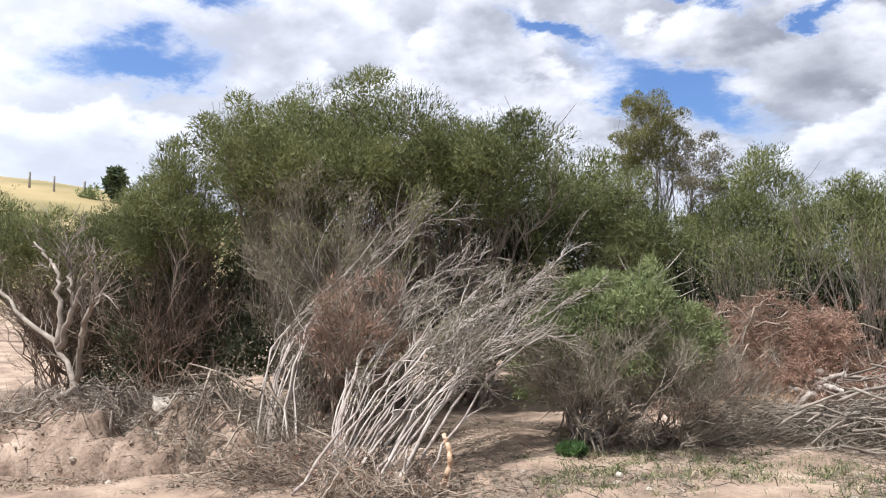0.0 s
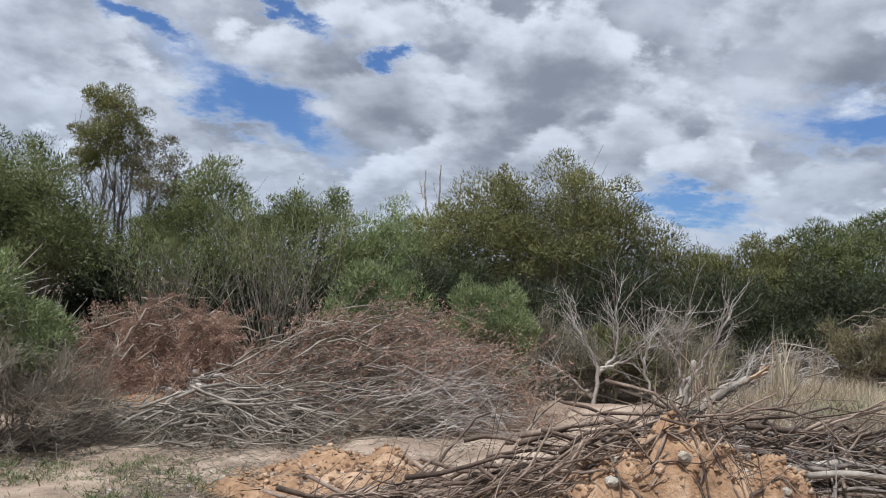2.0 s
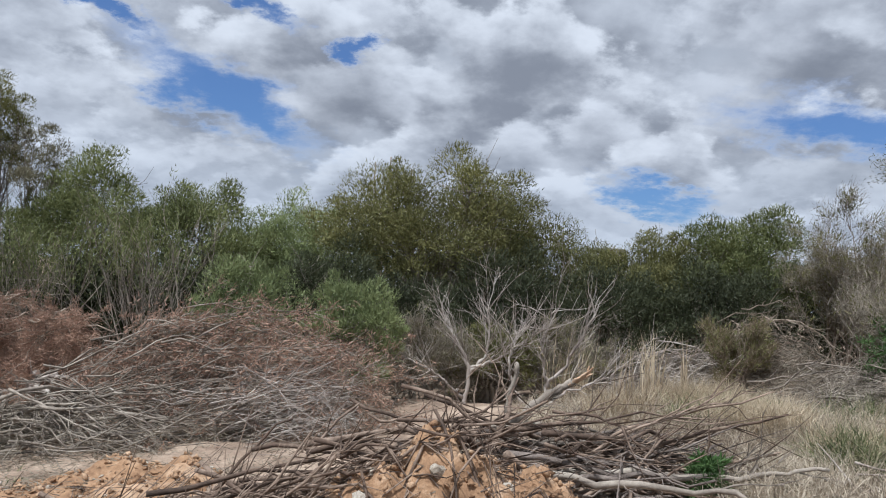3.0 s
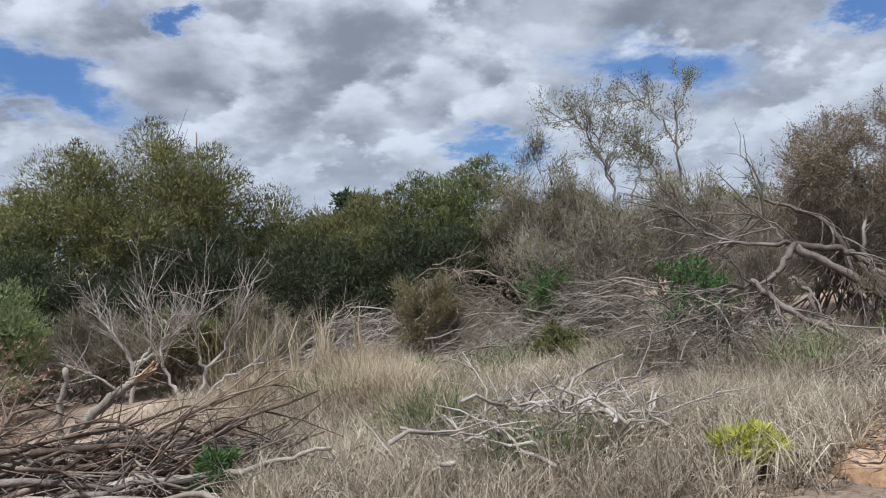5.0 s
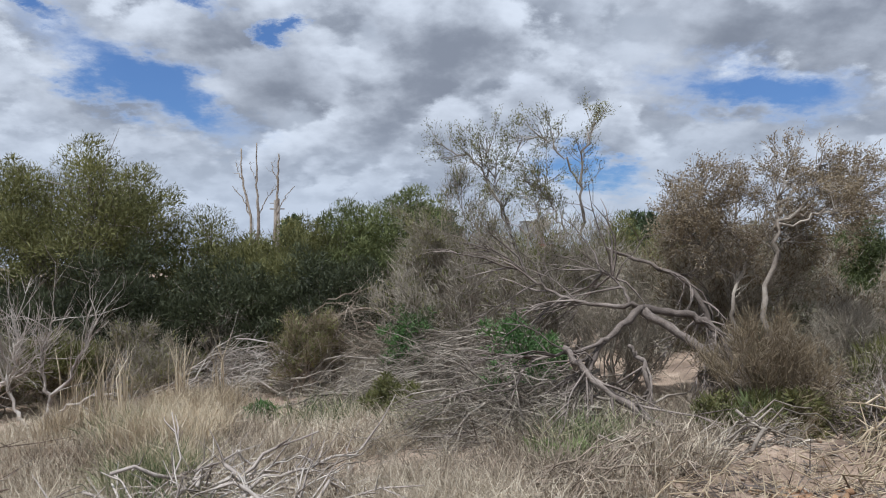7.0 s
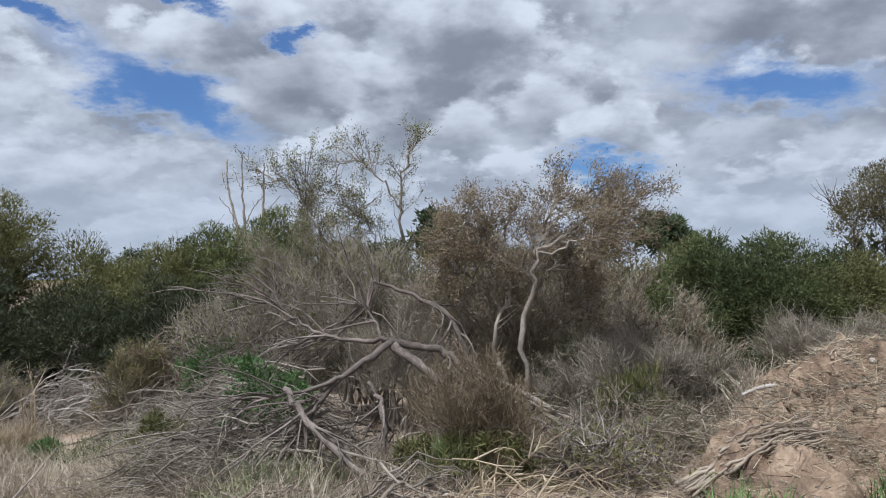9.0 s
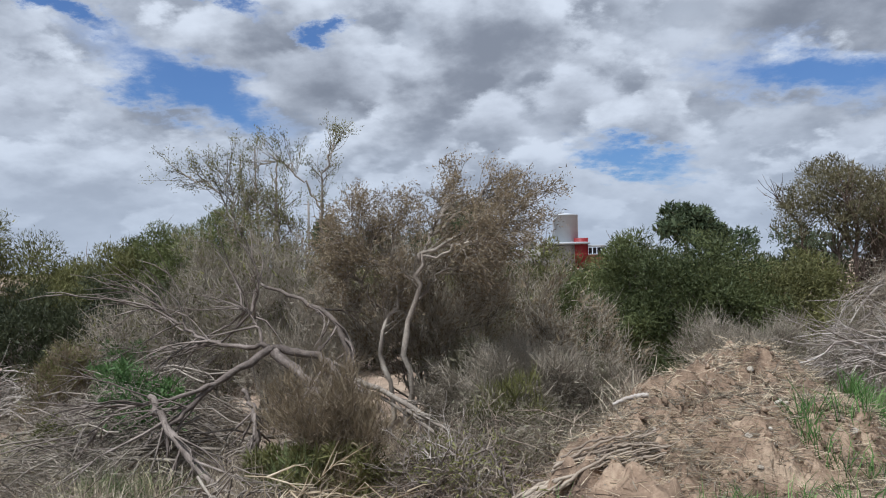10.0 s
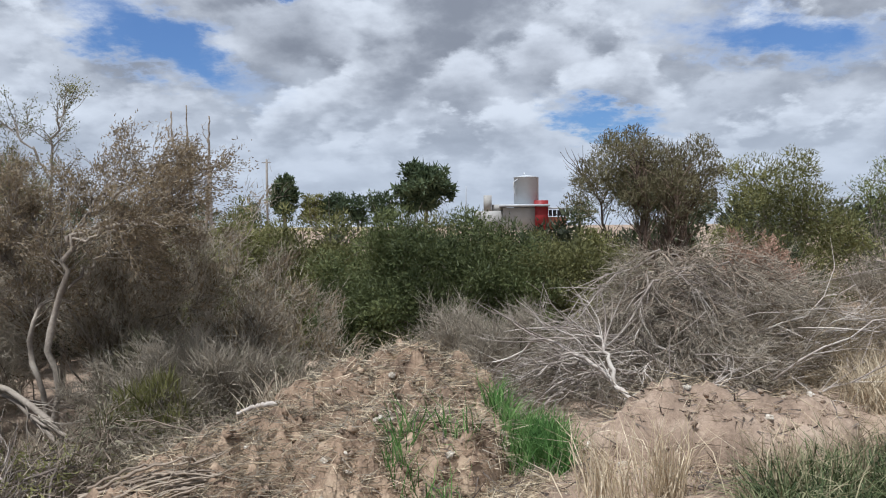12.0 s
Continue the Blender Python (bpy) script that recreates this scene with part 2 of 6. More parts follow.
def ground_material():
    """Dry soil; the grass of the far paddock is golden."""
    m = material("dry_ground", [(0.15, 0.105, 0.077), (0.31, 0.23, 0.168), (0.49, 0.385, 0.292)], 1.6, fine=26, bump=0.9, rough=0.95)
    n, l = m.node_tree.nodes, m.node_tree.links
    tc = n.new("ShaderNodeTexCoord")
    sep = n.new("ShaderNodeSeparateXYZ")
    l.new(tc.outputs["Object"], sep.inputs[0])
    west = n.new("ShaderNodeMapRange")
    west.inputs[1].default_value, west.inputs[2].default_value, west.inputs[3].default_value, west.inputs[4].default_value = -60, -30, 1, 0
    l.new(sep.outputs[0], west.inputs[0])
    field = n.new("ShaderNodeTexNoise")
    field.inputs["Scale"].default_value, field.inputs["Detail"].default_value = 0.05, 6
    l.new(tc.outputs["Object"], field.inputs["Vector"])
    ramp = n.new("ShaderNodeValToRGB")
    ramp.color_ramp.elements[0].position, ramp.color_ramp.elements[0].color = 0.35, (0.20, 0.17, 0.075, 1)
    ramp.color_ramp.elements[1].position, ramp.color_ramp.elements[1].color = 0.65, (0.36, 0.28, 0.14, 1)
    l.new(field.outputs["Fac"], ramp.inputs[0])
    bsdf = n["Principled BSDF"]
    soil = bsdf.inputs["Base Color"].links[0].from_socket
    mix = n.new("ShaderNodeMix")
    mix.data_type = "RGBA"
    l.new(west.outputs[0], mix.inputs[0])
    l.new(soil, mix.inputs[6])
    l.new(ramp.outputs[0], mix.inputs[7])
    l.new(mix.outputs[2], bsdf.inputs["Base Color"])
    return m


M_GROUND = ground_material()

# ---- mesh helpers ----
rng = np.random.default_rng(11)


def unit(v):
    return v / np.maximum(np.linalg.norm(v, axis=-1, keepdims=True), 1e-9)


def ground_z(x, y):
    """Height of the ground: it climbs gently along the track, flattens far away and rises to a hill in the west."""
    x, y = np.asarray(x, float), np.asarray(y, float)
    near = -0.06 + 0.078 * (30 * np.tanh((x - 6) / 30) + 6)
    dist = np.hypot(x - 6, y - 5)
    far = np.clip((dist - 25) / 60, 0, 1)
    z = near * (1 - far) + 1.2 * far
    z = z + 0.05 * np.sin(1.3 * x + 0.7 * y) * np.cos(0.9 * y - 0.5 * x) * (1 - far)
    z = z + 17.0 * np.exp(-(((x + 165) / 70) ** 2 + ((y - 60) / 75) ** 2)) * far
    return z


def mesh(name, verts, faces, mat, smooth=True):
    verts, faces = np.asarray(verts, np.float32), np.asarray(faces, np.int32)
    me = bpy.data.meshes.new(name)
    k = faces.shape[1]
    me.vertices.add(len(verts))
    me.vertices.foreach_set("co", verts.ravel())
    me.loops.add(faces.size)
    me.loops.foreach_set("vertex_index", faces.ravel())
    me.polygons.add(len(faces))
    me.polygons.foreach_set("loop_start", np.arange(0, faces.size, k, dtype=np.int32))
    me.update(calc_edges=True)
    if smooth:
        me.polygons.foreach_set("use_smooth", np.ones(len(faces), bool))
    me.materials.append(mat)
    return me


def thing(name, base, label, category, group="", kind=""):
    ob = new(name)
    ob.empty_display_size = 0.2
    ob.matrix_world = Matrix.Translation(base)
    return tagged(ob, label, category, group, kind)


def part(name, arrays, mat, parent, label="", smooth=True):
    """One mesh of world-space arrays under a thing."""
    verts, faces = arrays
    top, base = parent, np.zeros(3)
    while top is not None:
        base = base + np.array(top.matrix_basis.translation)
        top = top.parent
    ob = new(name, mesh(name, np.asarray(verts) - base, faces, mat, smooth))
    ob.parent = parent
    return tagged(ob, label)


def solo(name, arrays, mat, label, category, group="", kind="", base=(0, 0, 0), smooth=True):
    verts, faces = arrays
    ob = new(name, mesh(name, np.asarray(verts) - np.asarray(base, float), faces, mat, smooth))
    ob.matrix_world = Matrix.Translation(base)
    return tagged(ob, label, category, group, kind)


def joined(*lots):
    vs, fs, at = [], [], 0
    for v, f in lots:
        vs.append(v)
        fs.append(f + at)
        at += len(v)
    return np.concatenate(vs), np.concatenate(fs)


def curves(p0, d, length, n, wiggle, pull=(0, 0, 0)):
    """Wandering lines: starts (B,3), ways (B,3), lengths (B,) -> points (B,n+1,3)."""
    p0, d = np.asarray(p0, float), unit(np.asarray(d, float))
    length = np.broadcast_to(np.asarray(length, float), (len(p0),))
    pts = np.empty((len(p0), n + 1, 3))
    pts[:, 0] = p0
    for i in range(n):
        d = unit(d + rng.normal(0, wiggle, d.shape) + np.asarray(pull) / n)
        pts[:, i + 1] = pts[:, i] + d * (length / n)[:, None]
    return pts


def tubes(pts, r0, r1, sides=4):
    """Tapered tubes round lines (B,n+1,3); all but the finest twigs have closed ends."""
    B, n1, _ = pts.shape
    r0, r1 = (np.broadcast_to(np.asarray(r, float), (B,))[:, None] for r in (r0, r1))
    t = np.linspace(0, 1, n1)[None]
    r = (r0 * (1 - t) + r1 * t) * (1 + 0.12 * rng.normal(size=(B, n1)).clip(-1.5, 1.5))
    tan = unit(np.gradient(pts, axis=1))
    if sides > 3:
        pts = np.concatenate([pts[:, :1] - tan[:, :1] * r[:, :1, None] * 0.3, pts, pts[:, -1:] + tan[:, -1:] * r[:, -1:, None] * 0.6], 1)
        tan = np.concatenate([tan[:, :1], tan, tan[:, -1:]], 1)
        r = np.concatenate([r[:, :1] * 0.1, r, r[:, -1:] * 0.1], 1)
        n1 += 2
    ref = unit(rng.normal(size=(B, 1, 3)) + 0 * tan)
    u = unit(np.cross(tan, ref))
    w = np.cross(tan, u)
    a = np.linspace(0, 2 * np.pi, sides, endpoint=False)
    ring = u[:, :, None] * np.cos(a)[None, None, :, None] + w[:, :, None] * np.sin(a)[None, None, :, None]
    V = (pts[:, :, None] + ring * r[:, :, None, None]).reshape(-1, 3)
    b, i, s = np.meshgrid(np.arange(B), np.arange(n1 - 1), np.arange(sides), indexing="ij")
    s2 = (s + 1) % sides
    k = b * n1 * sides + i * sides
    F = np.stack([k + s, k + s2, k + sides + s2, k + sides + s], -1).reshape(-1, 4)
    return V, F


def shoots(pts, count, angle, lo=0.25, hi=1.0):
    """Starts and ways of side shoots on lines."""
    B, n1, _ = pts.shape
    b = rng.integers(0, B, count)
    t = rng.uniform(lo, hi, count) * (n1 - 1)
    i = np.minimum(t.astype(int), n1 - 2)
    f = (t - i)[:, None]
    p = pts[b, i] * (1 - f) + pts[b, i + 1] * f
    d = unit(pts[b, i + 1] - pts[b, i])
    side = unit(np.cross(d, rng.normal(size=(count, 3))))
    ang = np.abs(rng.normal(angle, angle * 0.35, count))[:, None]
    return p, unit(d * np.cos(ang) + side * np.sin(ang)), b


def blades(p, d, length, width, face=None):
    """Single narrow leaves: places, ways, lengths, widths, and the side that they face -> triangles."""
    n = len(p)
    length, width = (np.broadcast_to(np.asarray(v, float), (n,))[:, None] for v in (length, width))
    s = unit(np.cross(d, rng.normal(size=(n, 3)) if face is None else face + rng.normal(0, 0.35, (n, 3)))) * width / 2
    V = np.stack([p - s, p + s, p + d * length], 1).reshape(-1, 3)
    return V, np.arange(3 * n).reshape(-1, 3)


def bent_blades(p, d, length, width, droop):
    """Grass blades that bend over: a quad and a tip each, as triangles."""
    n = len(p)
    length, width, droop = (np.broadcast_to(np.asarray(v, float), (n,))[:, None] for v in (length, width, droop))
    s = unit(np.cross(d, rng.normal(size=(n, 3)))) * width / 2
    m = p + d * length * 0.55
    d2 = unit(d + np.concatenate([rng.normal(0, 0.3, (n, 2)), -droop], 1))
    tip = m + d2 * length * 0.45
    V = np.stack([p - s, p + s, m - s * 0.75, m + s * 0.75, tip], 1).reshape(-1, 3)
    k = np.arange(n)[:, None] * 5
    return V, np.concatenate([k + [[0, 1, 3]], k + [[0, 3, 2]], k + [[2, 3, 4]]])


def ball_points(n):
    return unit(rng.normal(size=(n, 3)))

# ---- ground ----


def sow(seed):
    global rng
    rng = np.random.default_rng(seed)


def axis_steps(lo, hi, step, reach):
    near = np.arange(lo, hi + step / 2, step)
    grow = np.cumsum(step * 1.22 ** np.arange(1, 60))
    grow = grow[grow < reach]
    return np.concatenate([(lo - grow)[::-1], near, hi + grow])


def build_ground():
    xs, ys = axis_steps(-12, 22, 0.14, 2600), axis_steps(-3, 16, 0.14, 2600)
    X, Y = np.meshgrid(xs, ys, indexing="ij")
    Z = ground_z(X, Y)
    lump = np.array([[noise.noise((x * 0.9, y * 0.9, 3.0)) * 0.09 + noise.noise((x * 3.1, y * 3.1, 7.0)) * 0.035 if abs(x - 5) < 22 and -5 < y < 20 else 0.0 for y in ys] for x in xs])
    Z = Z + lump
    V = np.stack([X, Y, Z], -1).reshape(-1, 3)
    i, j = np.meshgrid(np.arange(len(xs) - 1), np.arange(len(ys) - 1), indexing="ij")
    k = i * len(ys) + j
    F = np.stack([k, k + len(ys), k + len(ys) + 1, k + 1], -1).reshape(-1, 4)
    solo("ground", (V, F), M_GROUND, "dry sandy ground with sparse grass and litter", "ground", kind="structure")


build_ground()

# ---- builders for plants and heaps ----


def lobes_of(centre, radii, count, size, lowest):
    """Places and sizes of the rounded lobes that make up a crown."""
    centre, radii = np.asarray(centre, float), np.asarray(radii, float)
    k = np.arange(count * 2) + 0.5
    ph, z = k * 2.39996, 1 - k / count
    d = np.stack([np.cos(ph) * np.sqrt(1 - z * z), np.sin(ph) * np.sqrt(1 - z * z), z], 1) + rng.normal(0, 0.16, (count * 2, 3))
    d = unit(d[d[:, 2] > lowest])
    s1 = 0.86 * size * np.mean(radii) * rng.uniform(0.55, 1.3, len(d))
    c1 = centre + d * radii * rng.uniform(0.68, 1.08, (len(d), 1)) - d * s1[:, None] * 0.75
    m = len(d) * 2
    pick = rng.integers(0, len(d), m)
    s2 = s1[pick] * rng.uniform(0.25, 0.5, m)
    c2 = c1[pick] + unit(d[pick] + rng.normal(0, 0.7, (m, 3))) * s1[pick][:, None] * rng.uniform(0.75, 1.1, (m, 1))
    return np.concatenate([c1, c2]), np.concatenate([s1, s2]), d


def crown_arrays(centre, radii, count, leaves, leaf_len, leaf_wid, up=0.5, size=0.4, lowest=-0.35, core=0.25):
    """Fine leaves on the lobes of a crown, with coarser ones inside; fewer on the side that the track never sees."""
    c, sz, _ = lobes_of(centre, radii, count, size, lowest)
    which = rng.choice(len(c), leaves, p=sz**2 / np.sum(sz**2))
    q = ball_points(leaves)
    q[:, 2] = np.where(rng.random(leaves) < 0.5, np.abs(q[:, 2]), q[:, 2])
    inner = rng.random(leaves) < core
    sprig = rng.random(leaves) < 0.12
    far = np.where(inner, rng.random(leaves) ** 0.5 * 0.85, rng.uniform(0.84, 1.03, leaves) + np.where(sprig, 0.16, 0.045) * rng.normal(size=leaves))[:, None]
    p = c[which] + q * far * sz[which][:, None] * np.array([1, 1, 0.9])
    hid = (p[:, 1] > centre[1] + 0.15 * radii[1]) & (rng.random(leaves) < 0.8)
    p, q, inner = p[~hid], q[~hid], inner[~hid]
    w = unit(q * 0.6 + np.array([0, 0, up * 0.7]) + rng.normal(0, 0.5, p.shape))
    L = leaf_len * rng.uniform(0.55, 1.4, len(p)) * np.where(inner, 1.5, 1.0)
    W = leaf_wid * rng.uniform(0.7, 1.3, len(p)) * np.where(inner, 2.2, 1.0)
    return blades(p, w, L, W, q), c[:len(c) // 3]


def arcs(a, b, n, sag, wig):
    """Bent limbs from points a to points b."""
    t = np.linspace(0, 1, n + 1)[None, :, None]
    mid = (a + b) / 2 + rng.normal(0, wig, a.shape) + np.array([0, 0, sag])
    p = a[:, None] * (1 - t) ** 2 + 2 * mid[:, None] * t * (1 - t) + b[:, None] * t**2
    p[:, 1:-1] += rng.normal(0, wig * 0.22, p[:, 1:-1].shape)
    return p


FINE = 1.45


def bush(seed, name, at, centre, radii, leaves, mat, label, clumps=26, leaf_len=0.058, leaf_wid=0.0135, limbs=9, limb_r=0.035, bark=None, up=0.5,
         clump_size=0.4, category="shrub", twigs=260, lowest=-0.8, group="", core=0.25):
    """A shrub or tree: limbs from the ground, twigs and a lobed crown."""
    sow(seed)
    bark = bark or M_GREYBARK
    base = np.array([at[0], at[1], float(ground_z(at[0], at[1]))])
    top = thing(name, base, label, category, group)
    crown, c = crown_arrays(centre, radii, clumps, int(leaves * FINE), leaf_len, leaf_wid, up, clump_size, lowest, core)
    pick = rng.permutation(len(c))[:limbs]
    a = base + np.concatenate([rng.normal(0, 0.10 * np.mean(radii), (len(pick), 2)), np.full((len(pick), 1), -0.05)], 1)
    lines = arcs(a, c[pick], 9, 0.12 * radii[2], 0.2 * np.mean(radii))
    for line in lines:
        part("limb", tubes(line[None], limb_r * rng.uniform(0.7, 1.3), limb_r * 0.25, 6), bark, top)
    if twigs:
        p, d, _ = shoots(lines, twigs, 0.6, 0.3, 1.0)
        near = c[rng.integers(0, len(c), twigs)]
        d = unit(d + 0.5 * unit(near - p))
        tagged(part("fine_wood", tubes(curves(p, d, rng.uniform(0.3, 0.9, twigs) * np.mean(radii) * 0.75, 3, 0.22, (0, 0, 0.3)), limb_r * 0.28, limb_r * 0.07, 3), bark, top), kind="stuff")
    part("crown", crown, mat, top)
    return top


def spline(points, n):
    """A smooth line through a few points."""
    p = np.asarray(points, float)
    p = np.concatenate([2 * p[:1] - p[1:2], p, 2 * p[-1:] - p[-2:-1]])
    t = np.linspace(0, len(p) - 3 - 1e-6, n + 1)
    i = t.astype(int)
    f = (t - i)[:, None]
    a, b, c, d = p[i], p[i + 1], p[i + 2], p[i + 3]
    return 0.5 * (2 * b + (c - a) * f + (2 * a - 5 * b + 4 * c - d) * f**2 + (3 * b - a - 3 * c + d) * f**3)


def forked(lines, count, scale, r, sides=3, angle=0.5, wiggle=0.17, pull=(0, 0, 0.0), lo=0.3, levels=2, more=3):
    """Side branches on lines, and finer ones on those. Returns all arrays and the finest lines."""
    lots, src, n = [], lines, count
    for k in range(levels):
        p, w, _ = shoots(src, n, angle, lo, 1.0)
        src = curves(p, w, scale * rng.uniform(0.5, 1.3, n), 4 - 2 * min(k, 1), wiggle, pull)
        src[..., 2] = np.maximum(src[..., 2], surface(src[..., 0], src[..., 1]) + 0.01)
        lots.append(tubes(src, r * rng.uniform(0.6, 1.3, n), r * 0.3, sides))
        n, scale, r = n * more, scale * 0.5, r * 0.5
    return joined(*lots), src


def dead_wood(seed, name, limbs, label, mat, category="fallen tree", count=40, scale=0.7, twig_r=0.01, pull=(0, 0, 0), levels=2, more=3, leaf_mat=None, leaves=0, leaf_len=0.05,
              leaf_wid=0.014, jitter=0.012, base=None, angle=0.5, lo=0.3, group=""):
    """A dead or felled tree of hand-set limbs: each limb is (points, foot radius, end radius)."""
    sow(seed)
    p0 = np.asarray(limbs[0][0][0], float)
    top = thing(name, p0 if base is None else np.asarray(base, float), label, category, group)
    lines = []
    for pts, r0, r1 in limbs:
        line = spline(pts, 18)
        line[1:-1] += rng.normal(0, jitter, (17, 3))
        lines.append(line)
        part("limb", tubes(line[None], r0, r1, 8), mat, top)
    if count:
        arrays, fine = forked(np.stack(lines), count, scale, twig_r, angle=angle, pull=pull, levels=levels, more=more, lo=lo)
        tagged(part("fine_wood", arrays, mat, top), kind="stuff")
        if leaves:
            p, w, _ = shoots(fine, leaves, 0.7, 0.3, 1.0)
            part("foliage", blades(p + rng.normal(0, 0.03, p.shape), w, leaf_len * rng.uniform(0.6, 1.4, leaves), leaf_wid), leaf_mat, top)
    return top


def twig_shrub(seed, at, centre, radii, stems, haze, mat, haze_mat, label, length=0.2, width=0.006, group="", stem_r=0.014, leaves=0, leaf_mat=None, up=0.6):
    """A dead shrub: fanned stems that fork again and again into a haze of fine twigs."""
    sow(seed)
    base = np.array([at[0], at[1], float(ground_z(at[0], at[1]))])
    centre, radii = np.asarray(centre, float), np.asarray(radii, float)
    top = thing("twiggy_shrub", base, label, "shrub", group)
    d = ball_points(stems)
    d[:, 2] = np.abs(d[:, 2]) * 0.9 + 0.1
    ends = centre + unit(d) * radii * rng.uniform(0.5, 0.95, (stems, 1))
    a = base + np.concatenate([rng.normal(0, 0.16, (stems, 2)) * radii[:2], np.full((stems, 1), -0.04)], 1)
    lines = arcs(a, ends, 9, 0.1, 0.16 * np.mean(radii))
    for line in lines:
        part("stem", tubes(line[None], stem_r * rng.uniform(0.6, 1.5), stem_r * 0.3, 5), mat, top)
    arrays, fine = forked(lines, stems * 5, 0.5 * np.mean(radii), stem_r * 0.45, pull=(0, 0, 0.3), levels=2, more=3)
    tagged(part("fine_wood", arrays, mat, top), kind="stuff")
    p, w, _ = shoots(fine, haze, 0.6, 0.1, 1.0)
    p = p + rng.normal(0, 0.06, p.shape) * np.mean(radii)
    tagged(part("twig_haze", blades(p, unit(w + rng.normal(0, 0.45, w.shape) + (0, 0, up * 0.4)), length * rng.uniform(0.5, 1.3, haze), width), haze_mat, top), kind="stuff")
    if leaves:
        p, w, _ = shoots(fine, leaves, 0.7, 0.3, 1.0)
        part("crown", blades(p + rng.normal(0, 0.05, p.shape), unit(w + (0, 0, 0.3)), 0.07 * rng.uniform(0.6, 1.4, leaves), 0.018), leaf_mat, top)
    return top


def vase_shrub(seed, at, height, spread, stems, leaves, mat, label, lean=(0, 0), bark=None, leaf_from=0.62, leaf_len=0.06, leaf_wid=0.016, group="", stem_r=0.019, name="bare_stemmed_shrub", twigs=8, category="shrub", low=0.4, wiggle=0.12):
    """Many bare grey stems that fan up from one foot, with leaves at their ends."""
    sow(seed)
    bark = bark or M_BLEACH
    base = np.array([at[0], at[1], float(ground_z(at[0], at[1]))])
    top = thing(name, base, label, category, group)
    d = np.concatenate([rng.normal(0, spread, (stems, 2)) + np.asarray(lean), np.ones((stems, 1))], 1)
    a = base + np.concatenate([rng.normal(0, 0.12, (stems, 2)), np.full((stems, 1), -0.05)], 1)
    lines = curves(a, d, height * rng.uniform(0.6, 1.0, stems), 9, wiggle, (0, 0, 0.5))
    for line in lines:
        part("stem", tubes(line[None], stem_r * rng.uniform(0.6, 1.3), stem_r * 0.25, 5), bark, top)
    k = stems * twigs
    p, w, _ = shoots(lines, k, 0.45, low, 1.0)
    tw = curves(p, unit(w + (0, 0, 0.3)), rng.uniform(0.12, 0.32, k) * height, 5, 0.16, (0, 0, 0.3))
    part("fine_wood", tubes(tw, stem_r * 0.35, stem_r * 0.1, 3), bark, top)
    if leaves:
        p, w, _ = shoots(tw, leaves, 0.7, 0.35, 1.0)
        keep = (p[:, 2] - base[2]) / height > leaf_from + rng.normal(0, 0.1, leaves)
        p, w = p[keep] + rng.normal(0, 0.05, (keep.sum(), 3)), w[keep]
        part("crown", blades(p, unit(w + (0, 0, 0.3)), leaf_len * rng.uniform(0.6, 1.4, len(p)), leaf_wid), mat, top)
    return top


MOUNDS = []


def surface(x, y):
    """The ground with its heaps of earth."""
    x, y = np.asarray(x, float), np.asarray(y, float)
    z = ground_z(x, y)
    for x0, y0, step, Z in MOUNDS:
        u, v = (x - x0) / step, (y - y0) / step
        inside = (u > 0) & (v > 0) & (u < Z.shape[0] - 2) & (v < Z.shape[1] - 2)
        i, j = np.clip(u, 0, Z.shape[0] - 2).astype(int), np.clip(v, 0, Z.shape[1] - 2).astype(int)
        z = np.where(inside, np.maximum(z, Z[i, j]), z)
    return z


def dome_height(x, y, centre, rx, ry, h, turn=0.0, power=0.7):
    c, s = math.cos(turn), math.sin(turn)
    u, v = (x - centre[0]) * c + (y - centre[1]) * s, -(x - centre[0]) * s + (y - centre[1]) * c
    return h * np.clip(1 - (u / rx) ** 2 - (v / ry) ** 2, 0, 1) ** power


